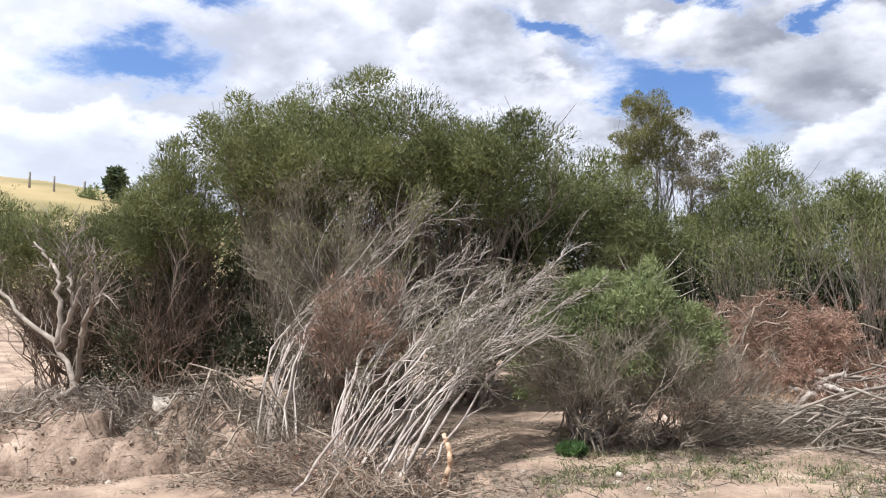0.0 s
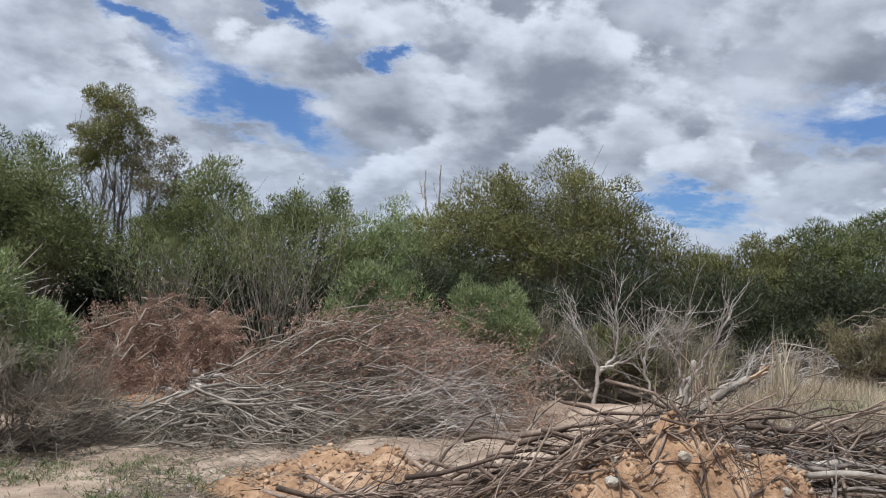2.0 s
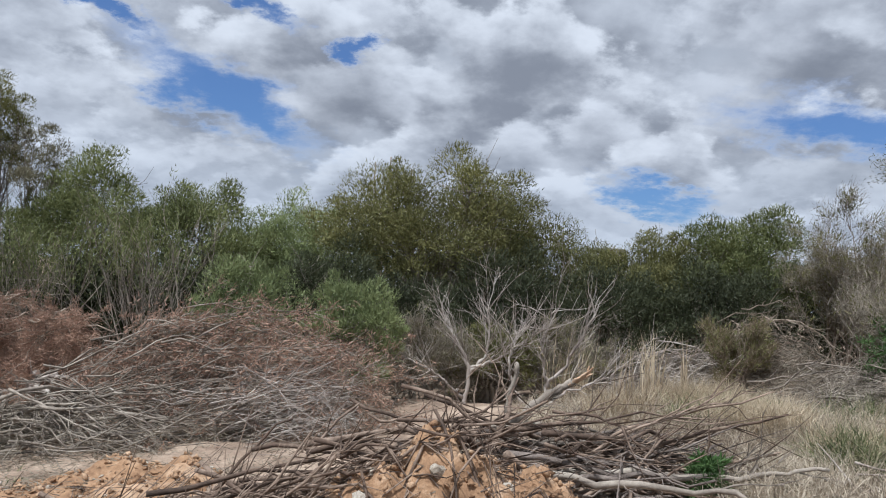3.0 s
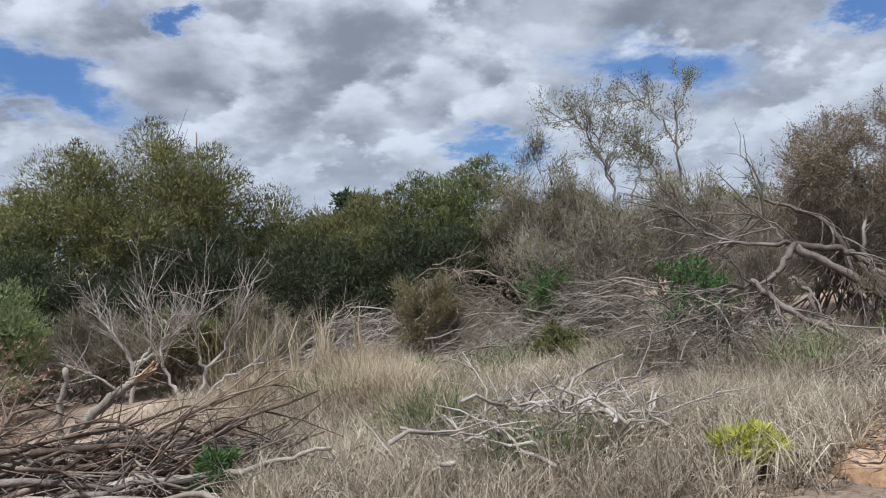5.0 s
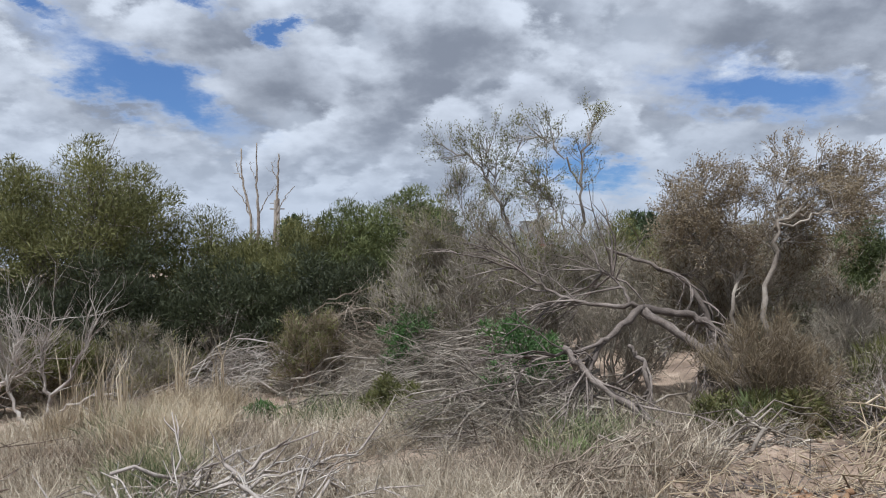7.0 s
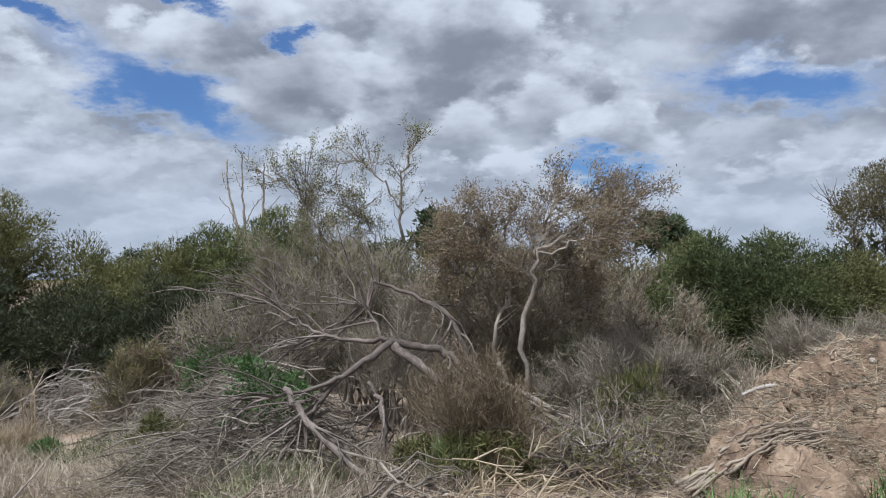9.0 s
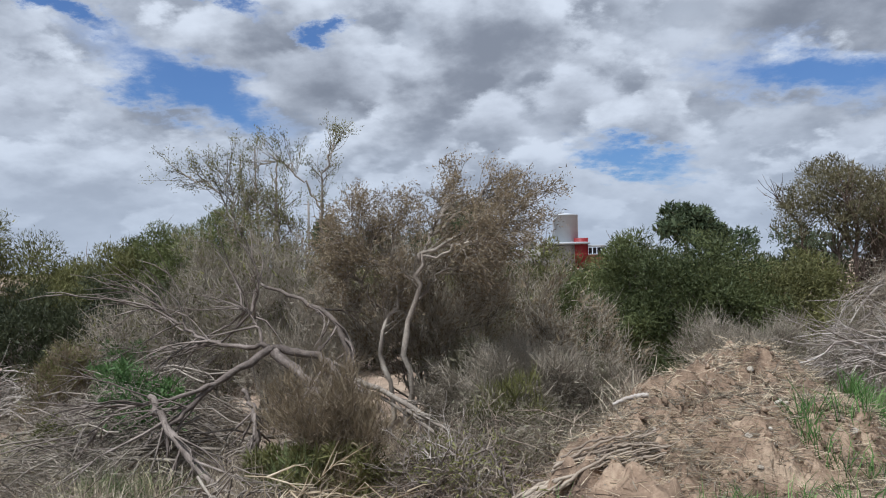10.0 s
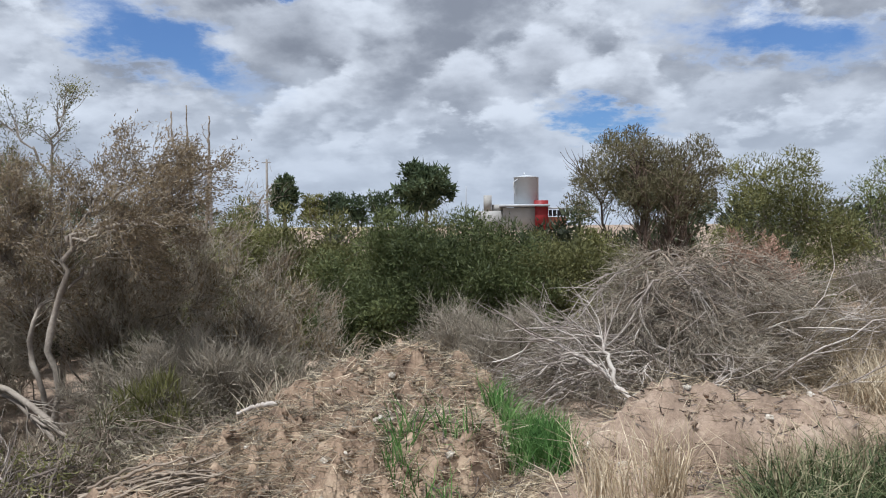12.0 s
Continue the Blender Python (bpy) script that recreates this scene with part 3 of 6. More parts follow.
def brush_pile(seed, name, centre, rx, ry, h, turn, branches, length, mat, label, way=None, fan=0.6, r=0.018, twigs=6, twig_r=0.006, leaf_mat=None, leaves=0,
               leaf_len=0.05, leaf_wid=0.014, separate=60, lift=0.35, group="brush piles", haze=0, haze_mat=None, wander=0.17, soft=0.45, drape=False, power=0.7):
    """Felled branches heaped on the ground: the thick ones are parts of their own, the thin wood is one tangle."""
    sow(seed)
    base = np.array([*centre, float(ground_z(*centre))])
    top = thing(name, base, label, "brush pile", group)
    ang, rad = rng.uniform(0, 2 * np.pi, branches), np.sqrt(rng.random(branches)) * 0.9
    c, s = math.cos(turn), math.sin(turn)
    u, v = rx * rad * np.cos(ang), ry * rad * np.sin(ang)
    x, y = centre[0] + u * c - v * s, centre[1] + u * s + v * c
    if way is None:
        th = rng.uniform(0, 2 * np.pi, branches)
    else:
        th = way + rng.normal(0, fan, branches)
    d = np.stack([np.cos(th), np.sin(th), rng.normal(0.05, 0.1, branches)], 1)
    L = length * rng.uniform(0.45, 1.15, branches)
    layer = rng.uniform(0.12, 1.0, branches)
    start = np.stack([x, y, 0 * x], 1) - d * (L * 0.5)[:, None]
    if drape:
        th = ang + rng.normal(0, 0.5, branches)
        d = np.stack([np.cos(th), np.sin(th), 0 * th], 1)
        start = np.stack([centre[0] + (x - centre[0]) * 0.55, centre[1] + (y - centre[1]) * 0.55, 0 * x], 1) - d * (L * 0.3)[:, None]
    lines = curves(start, d, L, 7, wander)
    mid = lines[:, 3:5].mean(1)
    lay = dome_height(mid[:, 0], mid[:, 1], centre, rx, ry, h, turn, power) * layer
    hug = dome_height(lines[..., 0], lines[..., 1], centre, rx, ry, h, turn, power) * layer[:, None]
    reach = np.linspace(-0.5, 0.5, 8)[None] * L[:, None]
    stiff = lay[:, None] + reach * rng.normal(0.0, 0.28, (branches, 1)) + lift * 0.35 * (reach / length) * rng.uniform(-0.3, 1, (branches, 1))
    wave = np.cumsum(rng.normal(0, 0.035, lines.shape[:2]), 1)
    low = surface(lines[..., 0], lines[..., 1])
    lines[..., 2] = np.maximum(low + soft * hug + (1 - soft) * stiff + wave + 0.02, low + 0.01)
    order = np.argsort(-layer)
    thick = r * rng.uniform(0.45, 1.5, branches)
    for i in order[:separate]:
        part("branch", tubes(lines[i][None], thick[i], thick[i] * 0.3, 6), mat, top)
    rest = order[separate:]
    lots = [tubes(lines[rest], thick[rest], thick[rest] * 0.3, 4)] if len(rest) else []
    k = branches * twigs
    p, w, b = shoots(lines, k, 0.5, 0.15, 1.0)
    w = unit(w * (1, 1, 0.7) + (0, 0, 0.06))
    fine = curves(p, w, length * rng.uniform(0.12, 0.42, k), 2, 0.25, (0, 0, -0.1))
    fine[..., 2] = np.maximum(fine[..., 2], surface(fine[..., 0], fine[..., 1]) + 0.01)
    lots.append(tubes(fine, twig_r * rng.uniform(0.5, 1.4, k), twig_r * 0.3, 3))
    tagged(part("fine_wood", joined(*lots), mat, top), kind="stuff")
    if haze:
        p, w, _ = shoots(fine, haze, 0.6, 0.0, 1.0)
        p = p + rng.normal(0, 0.05, p.shape)
        p[:, 2] = surface(p[:, 0], p[:, 1]) + (p[:, 2] - surface(p[:, 0], p[:, 1])) * rng.uniform(0.3, 1.0, haze)
        tagged(part("twig_haze", blades(p, w, 0.22 * rng.uniform(0.5, 1.3, haze), 0.006), haze_mat or mat, top), kind="stuff")
    if leaves:
        p, w, _ = shoots(fine, leaves, 0.7, 0.3, 1.0)
        part("foliage", blades(p + rng.normal(0, 0.03, p.shape), w, leaf_len * rng.uniform(0.6, 1.4, leaves), leaf_wid), leaf_mat, top)
    return top


def mound(seed, name, centre, rx, ry, h, turn, mat, label, rough=0.10, step=0.05, peak=0.62, group="dirt mounds", ledge=0.0, swell=0.45, lobes=()):
    """A heap of earth with a broken surface; its rim runs into the ground."""
    sow(seed)
    R = max(rx, ry) * 1.15
    n = int(2 * R / step)
    g = np.linspace(-R, R, n)
    X, Y = np.meshgrid(g + centre[0], g + centre[1], indexing="ij")
    d = dome_height(X, Y, centre, rx, ry, 1.0, turn) ** peak
    if lobes:
        d = np.max([dome_height(X, Y, (lx, ly), lr, lr * 0.85, lh**2.2, turn, 1.0) ** 0.4545 for lx, ly, lr, lh in lobes], 0)
    wob = np.array([[noise.fractal((x * 1.6 + seed, y * 1.6, 0.0), 0.8, 2.1, 3) for y in Y[0]] for x in X[:, 0]])
    fine = np.array([[noise.noise((x * 9 + seed, y * 9, 2.0)) + 0.6 * noise.noise((x * 21, y * 21, seed)) for y in Y[0]] for x in X[:, 0]])
    broken = np.array([[3.2 * noise.fractal((x * 1.1 + seed, y * 1.1, 5.0), 0.9, 2.2, 4) for y in Y[0]] for x in X[:, 0]])
    part_up = broken - np.floor(broken)
    cliffs = np.floor(broken) + np.clip((part_up - 0.62) / 0.38, 0, 1)
    Z = ground_z(X, Y) + ledge * (cliffs - broken + 0.3) * np.clip(d * 3, 0, 1) + h * d * (1 + swell * wob) + (rough * wob * 0.8 + 0.034 * fine) * np.clip(d * 4, 0, 1) - 0.10 * (d <= 0) - 0.03
    V = np.stack([X, Y, Z], -1).reshape(-1, 3)
    i, j = np.meshgrid(np.arange(n - 1), np.arange(n - 1), indexing="ij")
    k = i * n + j
    F = np.stack([k, k + n, k + n + 1, k + 1], -1).reshape(-1, 4)
    inside = (d > 0).ravel()
    F = F[inside[F].any(1)]
    used = np.unique(F)
    renum = np.zeros(len(V), int)
    renum[used] = np.arange(len(used))
    base = (centre[0], centre[1], float(ground_z(*centre)))
    ob = solo(name, (V[used], renum[F]), mat, label, "dirt mound", group, base=base, smooth=True)
    MOUNDS.append((g[0] + centre[0], g[0] + centre[1], g[1] - g[0], Z))
    return ob


STONES = []
for s in range(5):
    sow(900 + s)
    bm = bmesh.new()
    bmesh.ops.create_icosphere(bm, subdivisions=2, radius=0.5)
    for v in bm.verts:
        q = v.co.normalized()
        v.co = q * (0.5 + 0.22 * noise.noise((q.x * 1.7 + s * 3, q.y * 1.7, q.z * 1.7)) + 0.1 * noise.noise((q.x * 4, q.y * 4 + s, q.z * 4)))
        v.co.z *= 0.65
    me = bpy.data.meshes.new("stone")
    bm.to_mesh(me)
    bm.free()
    me.materials.append(M_STONE)
    STONES.append(me)


def stone(x, y, z, size, seed, label="pale rough stone lying on the soil", group="stones"):
    r = random.Random(seed)
    ob = new("stone", STONES[r.randrange(5)])
    ob.matrix_world = pose(x, y, z, r.uniform(0, 40), r.uniform(0, 40), r.uniform(0, 360)) @ Matrix.Diagonal((size, size * r.uniform(0.7, 1.1), size, 1))
    return tagged(ob, label, "stone", group)


def grass(seed, name, spots, blade_len, width, mat, label, lean=0.35, droop=0.6, category="grass", bent=True):
    """spots: (x, y, rx, ry, blades). Blades grow in tufts."""
    sow(seed)
    P = []
    for x, y, rx, ry, n in spots:
        tufts = max(3, n // 26)
        a, q = rng.uniform(0, 2 * np.pi, tufts), np.sqrt(rng.random(tufts))
        tx, ty = x + rx * q * np.cos(a), y + ry * q * np.sin(a)
        w = rng.integers(0, tufts, n)
        P.append(np.stack([tx[w] + rng.normal(0, 0.045, n), ty[w] + rng.normal(0, 0.045, n)], 1))
    P = np.concatenate(P)
    p = np.concatenate([P, surface(P[:, 0], P[:, 1])[:, None] - 0.01], 1)
    d = unit(np.concatenate([rng.normal(0, lean, (len(p), 2)), np.ones((len(p), 1))], 1))
    L = blade_len * rng.uniform(0.35, 1.25, len(p))
    arrays = bent_blades(p, d, L, width, droop * rng.uniform(0.2, 1.5, len(p))) if bent else blades(p, d, L, width)
    return solo(name, arrays, mat, label, category, kind="stuff")


# ---- earth heaps ----
mound(140, "dirt_mound", (-2.7, 9.9), 0.75, 0.5, 0.34, 0.2, M_ORANGE, "low heap of orange clay at an uprooted stump")
mound(141, "dirt_mound", (0.4, 7.3), 0.9, 0.5, 0.2, 0.3, M_ORANGE, "low heap of orange clay under cut branches")
mound(142, "dirt_mound", (3.0, 6.2), 1.1, 0.7, 0.62, 0.1, M_ORANGE, "heap of orange clay and pale stones", ledge=0.14, swell=0.3, step=0.03,
      lobes=[(3.25, 6.25, 0.55, 1.0), (2.75, 6.2, 0.5, 0.72), (3.65, 6.2, 0.4, 0.72), (2.2, 6.1, 0.5, 0.45)])
mound(143, "dirt_bank", (-8.9, 4.6), 2.6, 1.1, 0.50, 0.35, M_SAND, "bank of pale stony soil under the tea trees", ledge=0.10, rough=0.16, step=0.045)
mound(310, "straw_mound", (14.3, 8.6), 1.8, 1.0, 0.66, 0.6, M_MULCH, "mound of dug soil mixed with straw and roots", ledge=0.20, swell=0.22, step=0.03, rough=0.16,
      lobes=[(14.85, 9.35, 0.72, 1.0), (14.2, 8.95, 0.7, 0.85), (13.85, 8.25, 0.85, 0.62), (14.75, 8.5, 0.85, 0.7), (13.45, 7.7, 0.6, 0.4)])
mound(311, "dirt_mound", (17.0, 8.75), 0.95, 0.5, 0.36, 0.1, M_SAND, "low heap of pale sandy soil", ledge=0.12, swell=0.3)
mound(312, "dirt_mound", (10.9, 6.9), 1.5, 0.8, 0.24, 0.1, M_SAND, "low spread of sandy soil and bark")

# ---- west end: tea trees, half-felled shrub, dead heaps ----
TEA = "dense green tea tree with grey stems and ragged top"
bush(101, "tea_tree", (-9.4, 8.6), (-9.6, 8.2, 2.3), (2.2, 1.9, 1.95), 62000, M_GREEN, TEA, clumps=34, limbs=22, limb_r=0.04, twigs=900, lowest=0.3, category="tree", up=0.7, clump_size=0.44)
bush(102, "tea_tree", (-7.4, 10.2), (-7.1, 9.8, 2.45), (1.7, 1.6, 1.95), 52000, M_GREEN, TEA, clumps=30, limbs=18, limb_r=0.04, twigs=600, lowest=0.12, category="tree", up=0.7, clump_size=0.44)
bush(100, "tea_tree", (-8.5, 9.4), (-8.3, 9.0, 2.4), (1.8, 1.5, 1.95), 42000, M_GREEN, TEA, clumps=26, limbs=14, limb_r=0.04, twigs=500, lowest=0.25, category="tree", up=0.7, clump_size=0.44)
bush(103, "tea_tree", (-6.0, 12.0), (-5.7, 11.6, 1.6), (1.5, 1.3, 1.75), 30000, M_GREEN, TEA, clumps=24, limbs=14, twigs=400, lowest=0.0, category="tree", clump_size=0.44)
# two backing trees added; their dark leaf colour carries the canopy shade
bush(107, "tea_tree", (-11.8, 10.2), (-11.6, 10.0, 1.5), (2.2, 1.2, 1.9), 22000, M_DARK, "tea tree added behind the others, shade painted into its leaves", limbs=8, category="tree", leaf_len=0.07, leaf_wid=0.03)
bush(108, "tea_tree", (-8.6, 11.4), (-8.4, 11.3, 1.5), (2.8, 1.1, 1.9), 26000, M_DARK, "tea tree added behind the others, shade painted into its leaves", limbs=8, category="tree", leaf_len=0.07, leaf_wid=0.03)
bush(104, "tall_sparse_tree", (-6.2, 14.9), (-6.35, 14.8, 4.25), (0.85, 0.6, 1.15), 22000, M_OLIVE, "tall sparse grey-green tree above the hedge", clumps=22, limbs=9, limb_r=0.026, twigs=1200, category="tree", lowest=-0.9, core=0.1, up=0.8, leaf_len=0.05, leaf_wid=0.013, clump_size=0.34)
bush(93, "tall_sparse_tree", (-5.5, 14.9), (-5.3, 14.8, 3.6), (0.6, 0.5, 0.8), 8000, M_GREYGREEN, "sparse grey-green tree above the hedge", clumps=14, limbs=12, limb_r=0.022, twigs=500, category="tree", lowest=-0.7, core=0.1, up=0.8, leaf_len=0.05, leaf_wid=0.013, clump_size=0.34)
bush(105, "shrub", (-15.0, 7.6), (-15.4, 6.6, 0.7), (3.0, 1.8, 1.95), 36000, M_GREEN, "olive green shrub beside the paddock", limbs=12, twigs=500, lowest=0.5)
bush(99, "shrub", (-13.0, 8.4), (-13.0, 7.7, 0.9), (2.0, 1.5, 2.0), 26000, M_GREEN, "olive green shrub beside the paddock", limbs=12, twigs=500, lowest=0.5)
bush(98, "tea_tree", (-11.4, 7.8), (-11.3, 7.2, 1.7), (1.35, 1.1, 1.75), 24000, M_GREEN, TEA, limbs=14, category="tree", up=0.7, twigs=500, lowest=0.2, clump_size=0.44)
# undergrowth added for darkness below the crowns, shade held in its colour
bush(97, "shrub", (-12.4, 7.7), (-12.8, 7.7, 0.2), (3.6, 0.8, 1.6), 30000, M_DARK, "undergrowth below the tea trees, shade painted into its leaves", limbs=6, leaf_len=0.07, leaf_wid=0.03)
# three twig shrubs in dark bark colour, which stands in for canopy shade
twig_shrub(106, (-11.4, 6.9), (-11.4, 6.9, 0.5), (2.2, 0.7, 1.4), 30, 4000, M_DARKBARK, M_DARKBARK, "half-dead shrub with shade put into its dark twig colour", length=0.2)
twig_shrub(96, (-14.0, 6.6), (-14.2, 6.4, 0.2), (2.2, 0.7, 1.3), 26, 3500, M_DARKBARK, M_DARKBARK, "half-dead shrub with shade put into its dark twig colour", length=0.2)
twig_shrub(95, (-8.2, 8.3), (-8.0, 8.3, 1.3), (1.9, 0.8, 1.7), 30, 4000, M_DARKBARK, M_DARKBARK, "tall bare shrub with tea tree shade put into its twig colour", length=0.2)
brush_pile(94, "brush_pile", (-9.4, 4.75), 2.2, 0.8, 0.16, 0.35, 150, 1.2, M_GREYBARK, "loose dry branches lying on the soil bank", r=0.012, separate=60, lift=0.1, haze=9000, haze_mat=M_TWIG, twigs=4, soft=0.6)
twig_shrub(109, (-8.2, 7.2), (-8.0, 7.4, 1.1), (1.3, 0.8, 1.7), 30, 7000, M_GREYBARK, M_GREY, "tall half-dead shrub with spreading grey twigs", length=0.24, leaves=7000, leaf_mat=M_GREYGREEN)
for k, (x, y, z, rx, rz, n, m) in enumerate([(-4.4, 14.9, 1.9, 1.5, 1.85, 30000, M_GREEN), (-2.6, 15.6, 2.0, 1.4, 1.8, 30000, M_GREEN), (-0.8, 16.4, 1.8, 1.5, 1.75, 28000, M_FRESH),
                                          (-7.2, 13.2, 1.9, 1.6, 2.0, 22000, M_GREEN)]):
    bush(110 + k, "tea_tree", (x, y), (x, y, z), (rx, rx * 0.85, rz), n, m, "green tea tree of a close hedge", limbs=10, twigs=260, category="tree", group="hedge trees", up=0.8, lowest=0.0, clump_size=0.44)
# filler row under the hedge crowns; dark leaves imitate the shade there
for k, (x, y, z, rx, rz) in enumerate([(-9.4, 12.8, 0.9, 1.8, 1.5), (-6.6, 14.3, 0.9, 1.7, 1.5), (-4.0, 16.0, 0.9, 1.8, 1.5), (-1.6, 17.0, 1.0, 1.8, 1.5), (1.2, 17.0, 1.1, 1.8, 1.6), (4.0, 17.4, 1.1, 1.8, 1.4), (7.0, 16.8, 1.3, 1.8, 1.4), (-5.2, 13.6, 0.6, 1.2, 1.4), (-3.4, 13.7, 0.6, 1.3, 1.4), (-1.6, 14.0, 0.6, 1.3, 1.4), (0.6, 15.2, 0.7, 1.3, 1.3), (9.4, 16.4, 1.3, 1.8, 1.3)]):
    bush(80 + k, "shrub", (x, y), (x, y, z), (rx, 0.9, rz), 6500, M_DARK, "shrub added under the hedge, shade painted into its leaves", limbs=6, twigs=60, group="shaded shrubs", leaf_len=0.1, leaf_wid=0.045, lowest=-0.8)
vase_shrub(120, (-3.6, 12.4), 3.0, 0.27, 44, 13000, M_GREEN, "shrub with many bare grey stems and green tips", bark=M_GREYBARK, stem_r=0.012, group="bare stemmed shrubs", leaf_from=0.66)
vase_shrub(121, (-1.9, 12.6), 3.1, 0.26, 44, 12000, M_GREEN, "shrub with many bare grey stems and green tips", bark=M_GREYBARK, stem_r=0.012, group="bare stemmed shrubs", leaf_from=0.68)
vase_shrub(122, (-7.6, 7.9), 3.3, 0.30, 22, 9000, M_GREEN, "half-bare shrub with bleached spreading stems", group="bare stemmed shrubs", twigs=14, leaf_from=0.7)
dead_wood(123, "dead_tree", [([(-9.11, 4.5, -0.1), (-9.14, 4.5, 0.12), (-9.61, 4.5, 0.54), (-10.26, 4.4, 0.85), (-10.91, 4.3, 1.25), (-11.38, 4.3, 1.5)], 0.05, 0.014), ([(-9.61, 4.5, 0.54), (-9.33, 4.55, 1.07), (-9.19, 4.6, 1.47), (-8.98, 4.6, 1.92)], 0.042, 0.012),
                             ([(-9.12, 4.5, 0.2), (-8.91, 4.45, 0.75), (-8.6, 4.4, 1.15), (-8.36, 4.4, 1.27)], 0.042, 0.012), ([(-9.62, 4.5, 0.6), (-9.84, 4.6, 1.34), (-10.35, 4.7, 1.64), (-10.82, 4.7, 1.89)], 0.04, 0.012),
                             ([(-9.11, 4.5, 0.12), (-9.74, 4.4, -0.15), (-10.6, 4.3, -0.35)], 0.05, 0.02), ([(-9.33, 4.55, 1.07), (-9.6, 4.6, 1.5), (-9.7, 4.6, 1.95)], 0.025, 0.01), ([(-8.91, 4.45, 0.75), (-8.75, 4.5, 1.3), (-8.8, 4.5, 1.75)], 0.024, 0.01)],
          "small dead tree with bare bleached crooked limbs", M_GREYBARK, "dead tree", count=90, scale=0.5, twig_r=0.009, pull=(0, 0, 0.3), more=3, jitter=0.016, lo=0.25)
bush(124, "shrub", (-0.2, 12.3), (-0.2, 12.2, 1.05), (0.85, 0.7, 1.1), 17000, M_FRESH, "young pale green feathery shrub", clumps=18, limbs=8, up=1.1, leaf_wid=0.011)
bush(125, "shrub", (1.5, 11.6), (1.5, 11.6, 1.0), (0.7, 0.6, 1.0), 15000, M_FRESH, "young pale green feathery shrub", clumps=16, limbs=8, up=1.1, leaf_wid=0.011)
LEAN_A = [(-6.17, 5.0, -0.77), (-6.85, 5.6, 0.03), (-7.31, 6.3, 0.71), (-7.25, 7.2, 1.41), (-7.08, 7.9, 2.12), (-6.88, 8.2, 2.41)]
LEAN_B = [(-5.27, 5.0, -0.59), (-5.78, 5.7, 0.15), (-6.24, 6.5, 0.78), (-6.25, 7.2, 1.26), (-6.10, 7.8, 1.58), (-5.89, 8.2, 1.75)]
LEAN_C = [(-5.12, 5.0, -0.56), (-5.14, 5.7, 0.06), (-5.06, 6.4, 0.62), (-4.98, 7.0, 0.96), (-4.85, 7.5, 1.27), (-4.74, 8.0, 1.52)]
LEAN_D = [(-4.49, 5.0, -0.39), (-4.63, 5.7, 0.13), (-4.61, 6.3, 0.53), (-4.46, 6.8, 0.76), (-4.29, 7.2, 0.87), (-4.09, 7.6, 0.89)]
LEAN = [(LEAN_A, 0.024, 0.007), (LEAN_B, 0.022, 0.006), (LEAN_C, 0.026, 0.008), (LEAN_D, 0.020, 0.006)]
sow(129)
fan = np.array([LEAN_A, LEAN_B, LEAN_C, LEAN_D])
for k in range(44):
    f = [rng.uniform(0, 0.1), rng.uniform(0.9, 1.2), rng.uniform(1.6, 2.3), rng.uniform(2.0, 2.95), rng.uniform(1.8, 2.7)][k % 5]
    i = int(f)
    line = fan[i] * (1 - f + i) + fan[i + 1] * (f - i) + rng.normal(0, 0.13, 3) * (1.5, 1.6, 0.8)
    line = line + np.cumsum(rng.normal(0, 0.055, line.shape), 0)
    LEAN.append(([tuple(p) for p in line[: rng.integers(4, 7)]], rng.uniform(0.008, 0.019), 0.004))
dead_wood(130, "felled_shrub", LEAN, "half-felled shrub with bleached leaning branches and green tips", M_BLEACH, "shrub", count=520, scale=0.46, twig_r=0.007, pull=(0.35, 0.2, 0.0), more=4,
          leaf_mat=M_GREYGREEN, leaves=12000, angle=0.55, lo=0.3, jitter=0.016)
bush(131, "shrub", (-4.3, 8.5), (-4.05, 8.45, 0.6), (1.3, 0.8, 1.2), 48000, M_FRESH, "feathery green shrub beside the felled branches", clumps=22, limbs=14, twigs=800, bark=M_BLEACH, lowest=-0.5)
twig_shrub(92, (-4.0, 7.7), (-3.9, 7.7, 0.2), (1.2, 0.7, 0.75), 30, 7000, M_GREYBARK, M_GREY, "brown twiggy undergrowth below the green shrub", length=0.2)
twig_shrub(135, (-3.2, 8.3), (-2.9, 8.3, 0.0), (1.0, 0.8, 0.9), 26, 5000, M_GREYBARK, M_GREY, "low dead grey shrub of fine twigs")
twig_shrub(136, (-6.6, 6.5), (-6.6, 6.7, 0.6), (0.8, 0.7, 1.0), 20, 5000, M_TWIG, M_TWIG, "dry brown tangle behind the felled branches", leaves=4000, leaf_mat=M_RUST)
brush_pile(132, "brush_pile", (-3.0, 11.0), 1.75, 0.9, 1.65, 0.1, 110, 1.3, M_TWIG, "heap of dead branches with rust-brown leaves", r=0.011, leaf_mat=M_RUST, leaves=52000, leaf_len=0.055, leaf_wid=0.010, separate=40, lift=0.2, haze=20000, haze_mat=M_RUST)
brush_pile(133, "brush_pile", (0.15, 10.2), 1.7, 1.0, 1.5, 0.1, 170, 1.9, M_GREYBARK, "grey heap of dead brush with some rust leaves", way=0.55, fan=0.32, r=0.0085, twig_r=0.0045, leaf_mat=M_RUST, leaves=42000, leaf_len=0.06, separate=60, lift=0.7, haze=14000, haze_mat=M_GREY, twigs=13, wander=0.13, soft=0.3)
brush_pile(154, "brush_pile", (0.8, 9.7), 1.1, 0.6, 0.75, 0.0, 130, 1.5, M_BLEACH, "pale bare brush fanned out beside the rust heap", way=0.35, fan=0.35, r=0.007, twig_r=0.0045, separate=60, lift=0.5, twigs=8, wander=0.14, soft=0.3)
